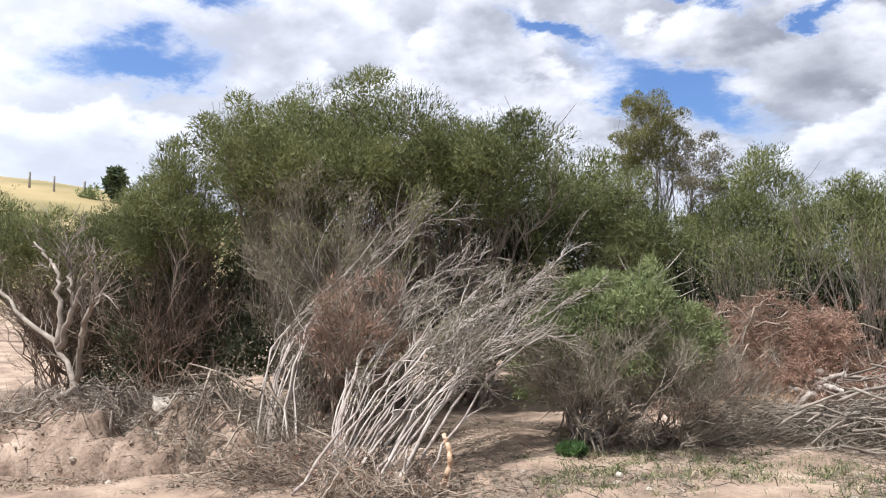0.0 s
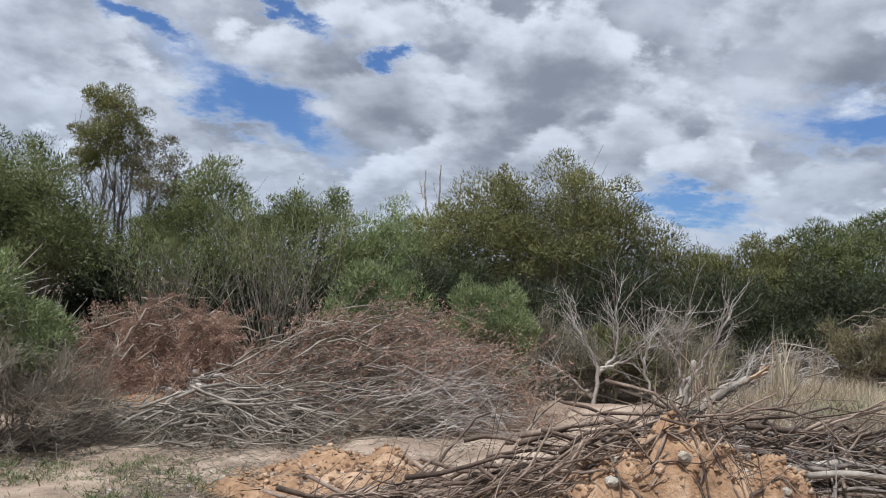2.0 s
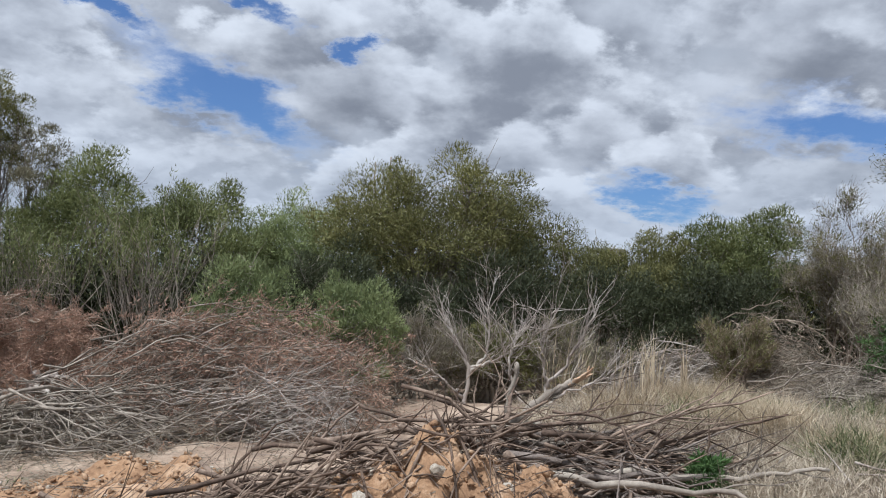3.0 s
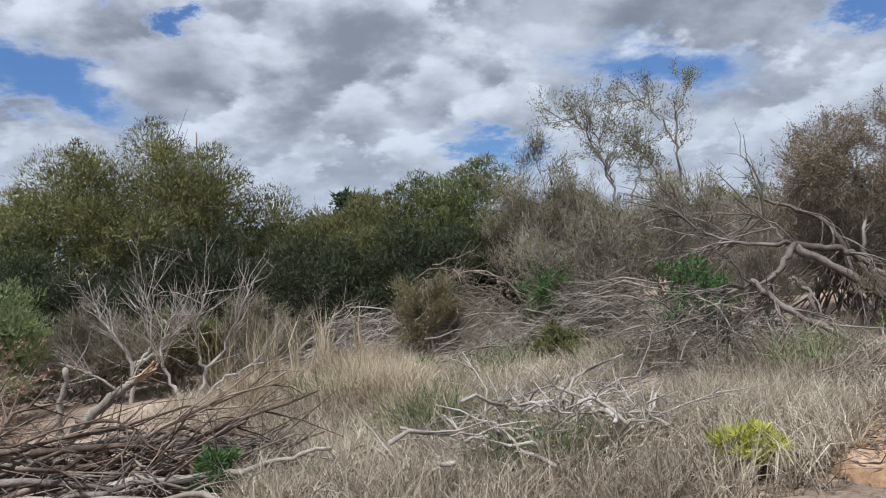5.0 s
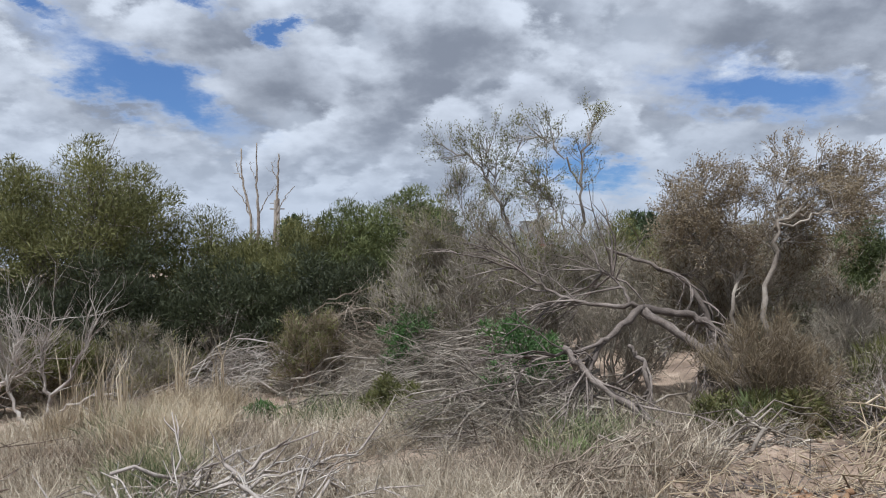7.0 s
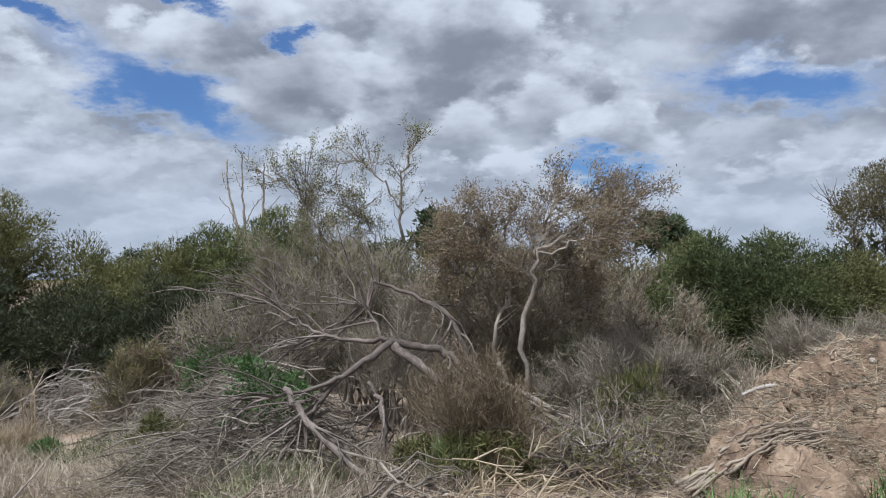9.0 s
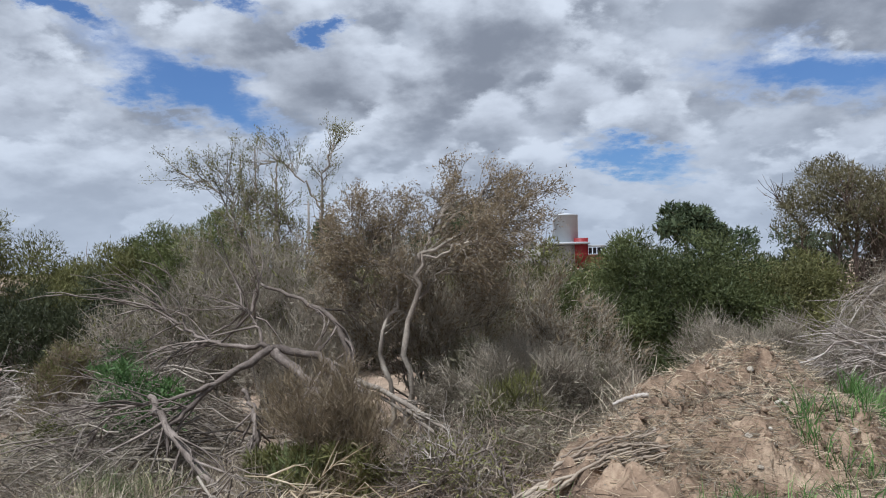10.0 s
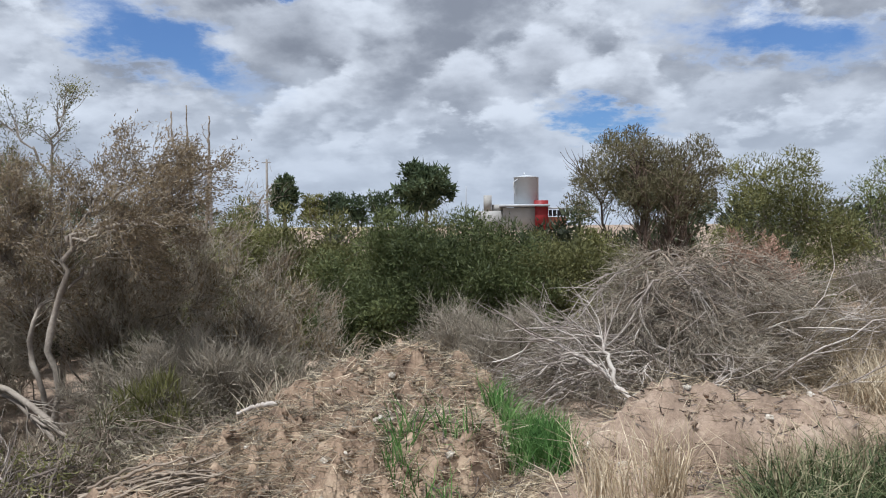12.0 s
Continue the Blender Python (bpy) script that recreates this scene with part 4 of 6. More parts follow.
brush_pile(137, "brush_pile", (-0.9, 9.2), 1.5, 0.7, 0.5, -0.1, 90, 1.7, M_GREYBARK, "low grey brush spilling from the heap", way=0.15, fan=0.35, r=0.016, separate=60, lift=0.2, haze=3000, haze_mat=M_GREY)
brush_pile(134, "brush_pile", (-7.3, 5.7), 1.4, 0.9, 0.5, 0.4, 60, 1.5, M_TWIG, "tangle of dry brown twigs under the tea trees", r=0.012, leaf_mat=M_GREY, leaves=5000, separate=40, haze=5000, haze_mat=M_GREY)
brush_pile(153, "brush_pile", (-2.3, 9.0), 1.1, 0.6, 0.4, 0.3, 70, 1.1, M_GREYBARK, "low grey brush between the heaps", way=0.4, fan=0.6, r=0.01, separate=30, lift=0.3, haze=4000, haze_mat=M_GREY, twigs=6)
brush_pile(152, "brush_pile", (-5.3, 5.0), 1.3, 0.6, 0.3, 0.1, 90, 0.9, M_TWIG, "dry brown twigs at the foot of the felled shrub", r=0.009, separate=30, lift=0.2, haze=6000, haze_mat=M_TWIG, twigs=6, leaf_mat=M_RUST, leaves=1500)
dead_wood(138, "uprooted_stump", [([(-2.2, 10.25, 0.0), (-2.23, 10.3, 0.2), (-2.2, 10.35, 0.42)], 0.09, 0.05), ([(-2.25, 10.3, 0.25), (-1.95, 10.3, 0.4), (-1.65, 10.35, 0.36)], 0.045, 0.02),
                                  ([(-2.2, 10.25, 0.2), (-2.0, 10.2, 0.25), (-1.75, 10.15, 0.08)], 0.05, 0.02), ([(-2.2, 10.2, 0.15), (-2.5, 10.1, 0.2), (-2.75, 10.0, 0.05)], 0.04, 0.015),
                                  ([(-2.2, 10.2, 0.1), (-2.25, 9.95, 0.15), (-2.4, 9.8, -0.1)], 0.045, 0.02)], "uprooted weathered stump with twisted roots on clay", M_BLEACH, "stump", count=16, scale=0.3, twig_r=0.012)
dead_wood(139, "broken_branch", [([(-4.3, 5.55, -0.35), (-4.32, 5.62, -0.1), (-4.42, 5.66, 0.06)], 0.03, 0.022)], "broken branch with raw pink wood in the ground", M_RAW, "branch", count=0)
dead_wood(144, "cut_branches", [([(-3.3, 9.0, -0.2), (-2.9, 9.2, 0.02), (-2.75, 9.35, 0.25)], 0.03, 0.015), ([(-3.2, 9.1, -0.2), (-2.6, 9.15, -0.08), (-2.2, 9.2, -0.1)], 0.025, 0.012)], "few grey cut branches on the ground", M_GREYBARK, "branch", count=8, scale=0.4)
# dark branches on the clay heap
brush_pile(145, "branch_pile", (3.4, 7.25), 2.2, 0.55, 0.62, 0.15, 100, 1.8, M_DARKBARK, "pile of dark cut branches on orange clay", way=0.2, fan=0.45, r=0.021, twigs=6, twig_r=0.008, separate=90, lift=0.7, wander=0.24, soft=0.15)
brush_pile(146, "branch_pile", (1.5, 5.9), 1.3, 0.5, 0.16, 0.15, 90, 1.6, M_DARKBARK, "dark thin branches trailing off the clay heap", way=0.12, fan=0.3, r=0.013, twigs=6, separate=50, lift=0.15)
brush_pile(147, "branch_pile", (4.1, 7.4), 1.1, 0.8, 0.45, 0.2, 60, 1.6, M_OLDBARK, "dark cut branches ending in pale splits", way=0.15, fan=0.4, r=0.022, twigs=4, separate=40, lift=0.3)
brush_pile(151, "branch_pile", (2.6, 5.95), 1.3, 0.5, 0.12, 0.1, 46, 1.2, M_DARKBARK, "dark thin sticks strewn over the clay", way=0.1, fan=0.5, r=0.012, twigs=4, twig_r=0.005, separate=46, lift=0.25, wander=0.2, soft=0.25)
dead_wood(148, "split_branch", [([(3.45, 8.36, 0.42), (3.75, 8.32, 0.72), (4.0, 8.3, 0.93), (4.13, 8.28, 1.02)], 0.045, 0.035)], "leaning broken branch of grey bark in the pile", M_GREYBARK, "branch", count=6, scale=0.3, jitter=0.008)
for k in range(5):
    dead_wood(155 + k, "wood_splinter", [([(4.09, 8.28 + 0.012 * (k - 2), 0.985), (4.2 + 0.012 * k, 8.28 + 0.02 * (k - 2), 1.075 - 0.012 * (k % 3)), (4.30 - 0.03 * (k % 2), 8.27 + 0.03 * (k - 2), 1.16 - 0.03 * (k % 3))], 0.017, 0.006)], "pale raw splinter at a broken branch end", M_RAW, "splinter", count=0, jitter=0.003, group="splinters")
dead_wood(160, "cut_branches", [([(3.5, 7.3, 0.40), (4.5, 6.98, 0.52), (5.2, 6.88, 0.60), (5.75, 6.8, 0.70)], 0.034, 0.014), ([(4.5, 6.98, 0.52), (5.1, 7.05, 0.56), (5.55, 7.2, 0.58)], 0.022, 0.010), ([(3.2, 7.0, 0.45), (4.0, 6.75, 0.5), (4.9, 6.45, 0.55), (5.3, 6.3, 0.5)], 0.032, 0.014), ([(2.9, 7.5, 0.5), (3.7, 7.4, 0.62), (4.6, 7.5, 0.66)], 0.03, 0.015), ([(3.0, 7.8, 0.55), (3.8, 7.75, 0.7), (4.4, 7.9, 0.66)], 0.026, 0.012)],
          "long weathered cut branches reaching out of the pile", M_GREYBARK, "branch", count=26, scale=0.4, twig_r=0.008, jitter=0.02)
dead_wood(149, "split_stump", [([(3.5, 8.2, 0.1), (3.55, 8.2, 0.7), (3.62, 8.2, 1.15)], 0.035, 0.02)], "leaning stump of cut grey branch", M_GREYBARK, "stump", count=0)
dead_wood(150, "cut_branches", [([(4.6, 6.2, 0.35), (5.3, 6.1, 0.5), (6.0, 6.25, 0.45)], 0.03, 0.018), ([(4.7, 6.6, 0.4), (5.4, 6.7, 0.45), (5.9, 7.0, 0.5)], 0.025, 0.012)], "bleached cut branches reaching out of the pile", M_BLEACH, "branch", count=10, scale=0.4)

# ---- middle: dome tree, hedge, grass, fallen tree ----
bush(201, "tea_tree", (2.2, 15.6), (1.95, 15.6, 2.3), (2.35, 1.5, 2.05), 66000, M_OLIVE, "large rounded tea tree with olive green crown", clumps=40, limbs=12, limb_r=0.05, twigs=700, category="tree", lowest=0.0, clump_size=0.42, up=0.7)
# the M_DARK entries have the lower hedge's shade in their leaf colour
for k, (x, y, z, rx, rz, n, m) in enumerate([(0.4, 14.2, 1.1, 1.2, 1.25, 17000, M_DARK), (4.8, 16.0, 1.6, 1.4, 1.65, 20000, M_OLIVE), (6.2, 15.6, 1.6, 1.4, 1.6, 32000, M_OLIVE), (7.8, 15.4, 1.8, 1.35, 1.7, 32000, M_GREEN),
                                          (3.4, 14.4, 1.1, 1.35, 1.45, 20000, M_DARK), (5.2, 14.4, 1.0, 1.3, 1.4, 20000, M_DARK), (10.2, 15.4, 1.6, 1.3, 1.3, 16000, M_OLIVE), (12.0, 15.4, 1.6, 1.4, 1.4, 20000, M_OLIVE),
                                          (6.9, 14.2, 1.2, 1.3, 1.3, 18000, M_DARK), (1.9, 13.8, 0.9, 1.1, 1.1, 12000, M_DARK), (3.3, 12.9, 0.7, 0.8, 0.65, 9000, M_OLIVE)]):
    bush(210 + k, "shrub", (x, y), (x, y, z), (rx, rx * 0.8, rz), n, m, "dense olive green shrub of the hedge, some with shade in the leaf colour", limbs=10, twigs=260, group="hedge shrubs", up=0.8, lowest=-0.1)
twig_shrub(220, (8.9, 13.8), (8.9, 13.9, 1.9), (0.95, 0.8, 1.65), 26, 18000, M_TWIG, M_GREY, "grey-brown shrub with a dying dense crown", leaves=6000, leaf_mat=M_OLIVE)
dead_wood(221, "dead_shrub", [([(3.0, 11.9, 0.1), (3.05, 11.9, 0.7), (2.8, 11.9, 1.15), (2.6, 11.9, 1.5)], 0.035, 0.01), ([(3.05, 11.9, 0.6), (3.3, 11.9, 1.0), (3.25, 11.9, 1.55)], 0.025, 0.008), ([(3.0, 11.9, 0.3), (2.6, 11.8, 0.6), (2.2, 11.8, 0.8)], 0.025, 0.008), ([(3.05, 11.9, 0.7), (3.4, 11.8, 0.85), (3.7, 11.8, 1.2)], 0.02, 0.007)],
          "dead grey shrub with bare forked branches", M_BLEACH, "dead shrub", count=80, scale=0.6, twig_r=0.007, pull=(0, 0, 0.35), jitter=0.016, group="dead shrubs")
dead_wood(222, "dead_shrub", [([(3.9, 11.2, 0.1), (4.1, 11.2, 0.6), (4.4, 11.2, 1.05), (4.65, 11.2, 1.6)], 0.035, 0.01), ([(3.9, 11.2, 0.2), (3.6, 11.2, 0.75), (3.65, 11.2, 1.3)], 0.028, 0.008), ([(4.1, 11.2, 0.6), (4.0, 11.2, 1.1), (4.15, 11.2, 1.6)], 0.022, 0.008), ([(3.95, 11.2, 0.3), (4.4, 11.1, 0.6), (4.9, 11.1, 0.75)], 0.022, 0.008)],
          "dead grey shrub with bare forked branches", M_BLEACH, "dead shrub", count=80, scale=0.6, twig_r=0.007, pull=(0, 0, 0.35), jitter=0.016, group="dead shrubs")
twig_shrub(240, (2.3, 12.6), (2.3, 12.6, 0.5), (1.3, 0.6, 0.6), 20, 12000, M_GREYBARK, M_GREY, "low grey dead shrub behind the branch pile", leaves=1500, leaf_mat=M_OLIVE)
twig_shrub(241, (4.3, 13.0), (4.3, 13.1, 0.6), (1.1, 0.6, 0.6), 16, 9000, M_GREYBARK, M_GREY, "low grey dead shrub behind the branch pile", leaves=3000, leaf_mat=M_OLIVE)
twig_shrub(223, (6.9, 12.7), (6.95, 12.7, 0.95), (0.65, 0.5, 0.7), 14, 6000, M_TWIG, M_BROWNLEAF, "small grey-olive shrub in dry grass", leaves=2500, leaf_mat=M_OLIVE, length=0.14)
brush_pile(224, "brush_pile", (5.9, 12.9), 0.95, 0.5, 0.75, 0.0, 80, 1.2, M_BLEACH, "low arched heap of bleached twigs in dry grass", way=0.0, fan=0.4, r=0.008, separate=25, haze=4000, haze_mat=M_GREY, twigs=8)
brush_pile(225, "brush_pile", (7.3, 7.15), 1.2, 0.6, 0.5, 0.2, 70, 1.1, M_BLEACH, "bleached crooked branches lying in dry grass", way=0.9, fan=0.8, r=0.013, twig_r=0.008, separate=60, lift=0.5, wander=0.36, haze=3000, haze_mat=M_DRYGRASS, soft=0.2)
mound(328, "dirt_mound", (10.0, 5.95), 1.6, 0.75, 0.17, 0.3, M_ORANGE, "low heap of orange sandy soil with stalks")
brush_pile(329, "stick_bundle", (9.75, 7.05), 0.55, 0.3, 0.2, 0.1, 70, 0.75, M_TWIG, "heap of weathered grey sticks on the soil", way=0.1, fan=0.45, r=0.0085, separate=60, lift=0.15, twigs=2, wander=0.14, soft=0.3)
brush_pile(330, "stick_bundle", (10.15, 6.1), 0.5, 0.3, 0.16, 0.2, 40, 0.6, M_STRAW, "bundle of dry reed stalks on orange soil", way=0.4, fan=0.6, r=0.005, separate=50, lift=0.15, twigs=3, twig_r=0.004, wander=0.08, soft=0.3)
brush_pile(242, "brush_pile", (8.1, 11.4), 1.4, 0.8, 0.6, 0.1, 80, 1.4, M_GREYBARK, "grey brush lying in the grass", way=0.1, fan=0.5, r=0.01, separate=40, lift=0.3, haze=8000, haze_mat=M_HAZE)
brush_pile(243, "brush_pile", (7.4, 13.1), 1.0, 0.6, 1.3, 0.0, 60, 1.3, M_TWIG, "fallen dark twiggy top against the hedge", way=-0.4, fan=0.3, r=0.012, separate=30, lift=0.2, haze=6000, haze_mat=M_GREY)
twig_shrub(226, (9.0, 11.7), (8.9, 11.6, 1.35), (1.2, 0.8, 1.05), 28, 8000, M_GREYBARK, M_HAZE, "wide grey shrub of dead fine twigs", leaves=1500, leaf_mat=M_OLIVE, length=0.2)
twig_shrub(251, (10.2, 11.5), (10.2, 11.4, 1.75), (0.95, 0.7, 1.15), 28, 12000, M_GREYBARK, M_HAZE, "grey shrub of dead fine twigs", leaves=2500, leaf_mat=M_OLIVE, length=0.2)
twig_shrub(252, (10.6, 10.6), (10.5, 10.6, 1.35), (0.9, 0.5, 0.8), 20, 8000, M_GREYBARK, M_HAZE, "grey shrub of dead fine twigs", length=0.2)
brush_pile(253, "brush_pile", (8.9, 10.9), 1.3, 0.6, 0.9, -0.1, 80, 1.4, M_GREYBARK, "arched dead grey branches leaning on shrubs", way=2.9, fan=0.35, r=0.009, separate=40, lift=0.3, haze=6000, haze_mat=M_HAZE, twigs=8)
THIN = "thin leaning tree with bare stems and sparse tops"
dead_wood(227, "thin_tree", [([(9.75, 12.2, 0.7), (9.7, 12.2, 2.0), (9.57, 12.2, 2.79), (9.36, 12.2, 3.27), (9.07, 12.2, 3.67), (8.68, 12.2, 3.85)], 0.024, 0.006), ([(9.57, 12.2, 2.79), (9.4, 12.2, 3.4), (9.3, 12.25, 3.75)], 0.014, 0.005),
                             ([(9.7, 12.2, 2.2), (9.95, 12.2, 3.0), (9.9, 12.2, 3.5)], 0.015, 0.005)], THIN, M_GREYBARK, "tree", count=90, scale=0.4, twig_r=0.006, pull=(0, 0, 0.25), more=4, jitter=0.03, leaf_mat=M_OLIVE, leaves=4200, leaf_len=0.03, leaf_wid=0.012, lo=0.35, group="thin trees")
dead_wood(228, "thin_tree", [([(10.6, 12.2, 0.8), (10.57, 12.2, 2.33), (10.53, 12.2, 2.97), (10.52, 12.2, 3.53), (10.6, 12.2, 3.9), (10.7, 12.2, 4.15)], 0.027, 0.006), ([(10.53, 12.2, 3.3), (10.3, 12.2, 3.7), (9.98, 12.2, 3.95), (9.69, 12.2, 3.88)], 0.014, 0.005),
                             ([(10.57, 12.2, 2.33), (10.3, 12.2, 2.75), (10.09, 12.2, 3.15), (9.78, 12.2, 3.45)], 0.015, 0.005)], THIN, M_GREYBARK, "tree", count=90, scale=0.4, twig_r=0.006, pull=(0, 0, 0.25), more=4, jitter=0.03, leaf_mat=M_OLIVE, leaves=4800, leaf_len=0.03, leaf_wid=0.012, lo=0.35, group="thin trees")
dead_wood(231, "fallen_tree", [([(10.63, 9.57, 1.83), (11.0, 9.5, 1.78), (11.22, 9.4, 1.67), (11.36, 9.3, 1.47), (11.45, 9.2, 0.8)], 0.037, 0.034),
                               ([(10.65, 9.57, 1.8), (10.97, 9.4, 1.57), (11.22, 9.2, 1.35), (11.4, 9.1, 1.16), (11.5, 9.1, 0.8)], 0.044, 0.041),
                               ([(10.63, 9.57, 1.83), (10.32, 9.3, 1.64), (10.08, 9.1, 1.43), (9.96, 8.9, 1.28), (9.66, 8.8, 1.0), (9.25, 8.5, 0.75)], 0.037, 0.010),
                               ([(9.77, 8.9, 1.51), (9.93, 8.8, 1.33), (10.2, 8.6, 1.1), (10.59, 8.3, 0.85)], 0.027, 0.034),
                               ([(10.6, 9.57, 1.84), (10.26, 9.6, 1.85), (9.94, 9.7, 1.92), (9.66, 9.8, 2.07), (9.45, 9.8, 2.21)], 0.024, 0.007),
                               ([(10.55, 9.57, 1.83), (10.44, 9.7, 2.07), (10.27, 9.8, 2.2)], 0.017, 0.005),
                               ([(10.4, 10.0, 2.42), (10.64, 10.0, 2.33), (10.93, 9.9, 2.21), (11.19, 9.8, 2.04), (11.32, 9.7, 1.73), (11.42, 9.6, 0.9)], 0.014, 0.034),
                               ([(10.44, 9.3, 1.49), (10.58, 9.2, 1.28), (10.62, 9.15, 0.8)], 0.020, 0.027),
                               ([(10.23, 9.2, 1.56), (9.93, 9.0, 1.47), (9.53, 8.9, 1.4), (9.28, 8.8, 1.2)], 0.024, 0.007)],
          "fallen dead tree with thick grey forked limbs", M_OLDBARK, count=150, scale=0.75, twig_r=0.013, pull=(-0.5, -0.1, -0.25), levels=2, more=3, base=(10.63, 9.5, 0.8), lo=0.35)
brush_pile(244, "brush_pile", (9.5, 9.1), 1.2, 0.7, 0.62, 0.2, 110, 1.4, M_GREYBARK, "fine grey top of the fallen tree in the grass", way=3.95, fan=0.35, r=0.012, separate=50, lift=0.3, haze=9000, haze_mat=M_HAZE)
dead_wood(229, "wattle_tree", [([(11.79, 9.7, 0.85), (11.92, 9.65, 1.5), (11.84, 9.65, 1.94), (11.98, 9.65, 2.32), (12.0, 9.7, 2.6), (12.2, 9.8, 2.78), (12.5, 10.0, 2.95), (12.8, 10.1, 3.12)], 0.031, 0.008), ([(11.67, 9.8, 0.85), (11.7, 9.8, 1.4), (11.62, 9.8, 1.87), (11.75, 9.9, 2.3), (11.7, 10.0, 2.65), (11.75, 10.1, 2.95)], 0.028, 0.008),
                               ([(12.0, 9.7, 2.6), (12.15, 9.9, 2.95), (12.3, 10.1, 3.2)], 0.019, 0.007), ([(11.75, 10.0, 2.55), (11.5, 10.0, 2.85), (11.35, 10.0, 3.0)], 0.015, 0.006), ([(12.2, 9.8, 2.75), (12.6, 9.8, 2.85), (13.0, 9.9, 3.1)], 0.015, 0.006),
                               ([(12.1, 9.9, 2.85), (12.45, 10.0, 3.15), (12.65, 10.1, 3.3)], 0.014, 0.005), ([(11.8, 10.0, 2.5), (11.5, 9.9, 2.65), (11.2, 9.9, 2.8)], 0.014, 0.005), ([(12.0, 9.75, 2.6), (12.4, 9.6, 2.75), (12.8, 9.6, 2.75)], 0.014, 0.005),
                               ([(11.95, 9.7, 2.2), (12.2, 9.9, 2.5), (12.5, 10.1, 2.55)], 0.013, 0.005), ([(11.65, 9.85, 2.1), (11.4, 10.0, 2.4), (11.2, 10.1, 2.5)], 0.013, 0.005)],
          "small tree with crooked grey trunk and thin brown-green crown", M_GREYBARK, "tree", count=330, scale=0.38, twig_r=0.006, pull=(0.25, 0, 0.10), more=5, leaf_mat=M_BROWNLEAF, leaves=34000, leaf_len=0.03, leaf_wid=0.012, lo=0.42, base=(11.8, 9.7, 0.85), jitter=0.022)
dead_wood(245, "pale_limbs", [([(11.25, 9.45, 1.58), (11.59, 9.45, 1.48), (12.03, 9.3, 1.27), (12.22, 9.2, 1.09), (12.61, 9.1, 0.94)], 0.03, 0.018), ([(11.3, 9.4, 1.5), (11.65, 9.45, 1.4), (12.1, 9.2, 1.15), (12.35, 9.1, 1.0), (12.7, 9.0, 0.95)], 0.022, 0.012), ([(11.9, 9.3, 1.3), (12.3, 9.15, 1.15), (12.6, 9.2, 1.05)], 0.016, 0.009)],
          "pale smooth fallen limbs at the shrub's foot", M_GREYBARK, "branch", jitter=0.006, count=30, scale=0.5, twig_r=0.008)
twig_shrub(230, (12.0, 10.9), (12.1, 11.0, 1.75), (1.25, 0.9, 1.35), 26, 17000, M_GREYBARK, M_HAZE, "dense grey-brown shrub of dead twigs", length=0.16, leaves=7000, leaf_mat=M_BROWNLEAF)
twig_shrub(246, (13.2, 11.0), (13.2, 11.1, 1.35), (0.95, 0.7, 1.0), 20, 9000, M_GREYBARK, M_HAZE, "grey-brown shrub of dead twigs", length=0.16, leaves=4000, leaf_mat=M_BROWNLEAF)
twig_shrub(247, (11.45, 8.55), (11.4, 8.55, 1.15), (0.72, 0.45, 0.6), 22, 6500, M_TWIG, M_BROWNLEAF, "brown broom-like shrub with greenish foot", length=0.15, up=1.2, stem_r=0.009)
bush(331, "shrub", (11.35, 8.4), (11.35, 8.4, 0.98), (0.6, 0.3, 0.3), 6000, M_OLIVE, "low olive green shrub under brown twigs", clumps=12, limbs=5, limb_r=0.008, twigs=60)
bush(248, "broom_shrub", (12.85, 9.3), (12.85, 9.3, 1.2), (0.34, 0.28, 0.4), 1500, M_OLIVE, "upright pale green broom shrub", clumps=14, limbs=8, limb_r=0.01, up=2.0, leaf_wid=0.007, leaf_len=0.11, twigs=120)
bush(249, "broom_shrub", (11.2, 8.25), (11.2, 8.25, 0.95), (0.2, 0.15, 0.26), 600, M_FRESH, "small pale green broom shrub", clumps=8, limbs=5, limb_r=0.008, up=2.0, leaf_wid=0.007, leaf_len=0.1, twigs=60)
bush(335, "shrub", (13.2, 10.1), (13.2, 10.1, 1.2), (0.75, 0.5, 0.45), 9000, M_GREYGREEN, "low olive-brown scrub beside the mound", limbs=8, limb_r=0.012, group="low scrub")
bush(336, "shrub", (12.5, 10.3), (12.5, 10.3, 1.25), (0.7, 0.5, 0.55), 8000, M_GREYGREEN, "low olive-brown scrub beside the mound", limbs=8, limb_r=0.012, group="low scrub")
twig_shrub(337, (13.6, 9.9), (13.6, 9.9, 1.15), (0.6, 0.5, 0.5), 24, 6000, M_TWIG, M_GREY, "low brown dead shrub beside the mound")
twig_shrub(250, (12.9, 9.9), (12.9, 9.9, 1.15), (0.8, 0.5, 0.5), 20, 9000, M_GREYBARK, M_HAZE, "low grey shrub of fine twigs")
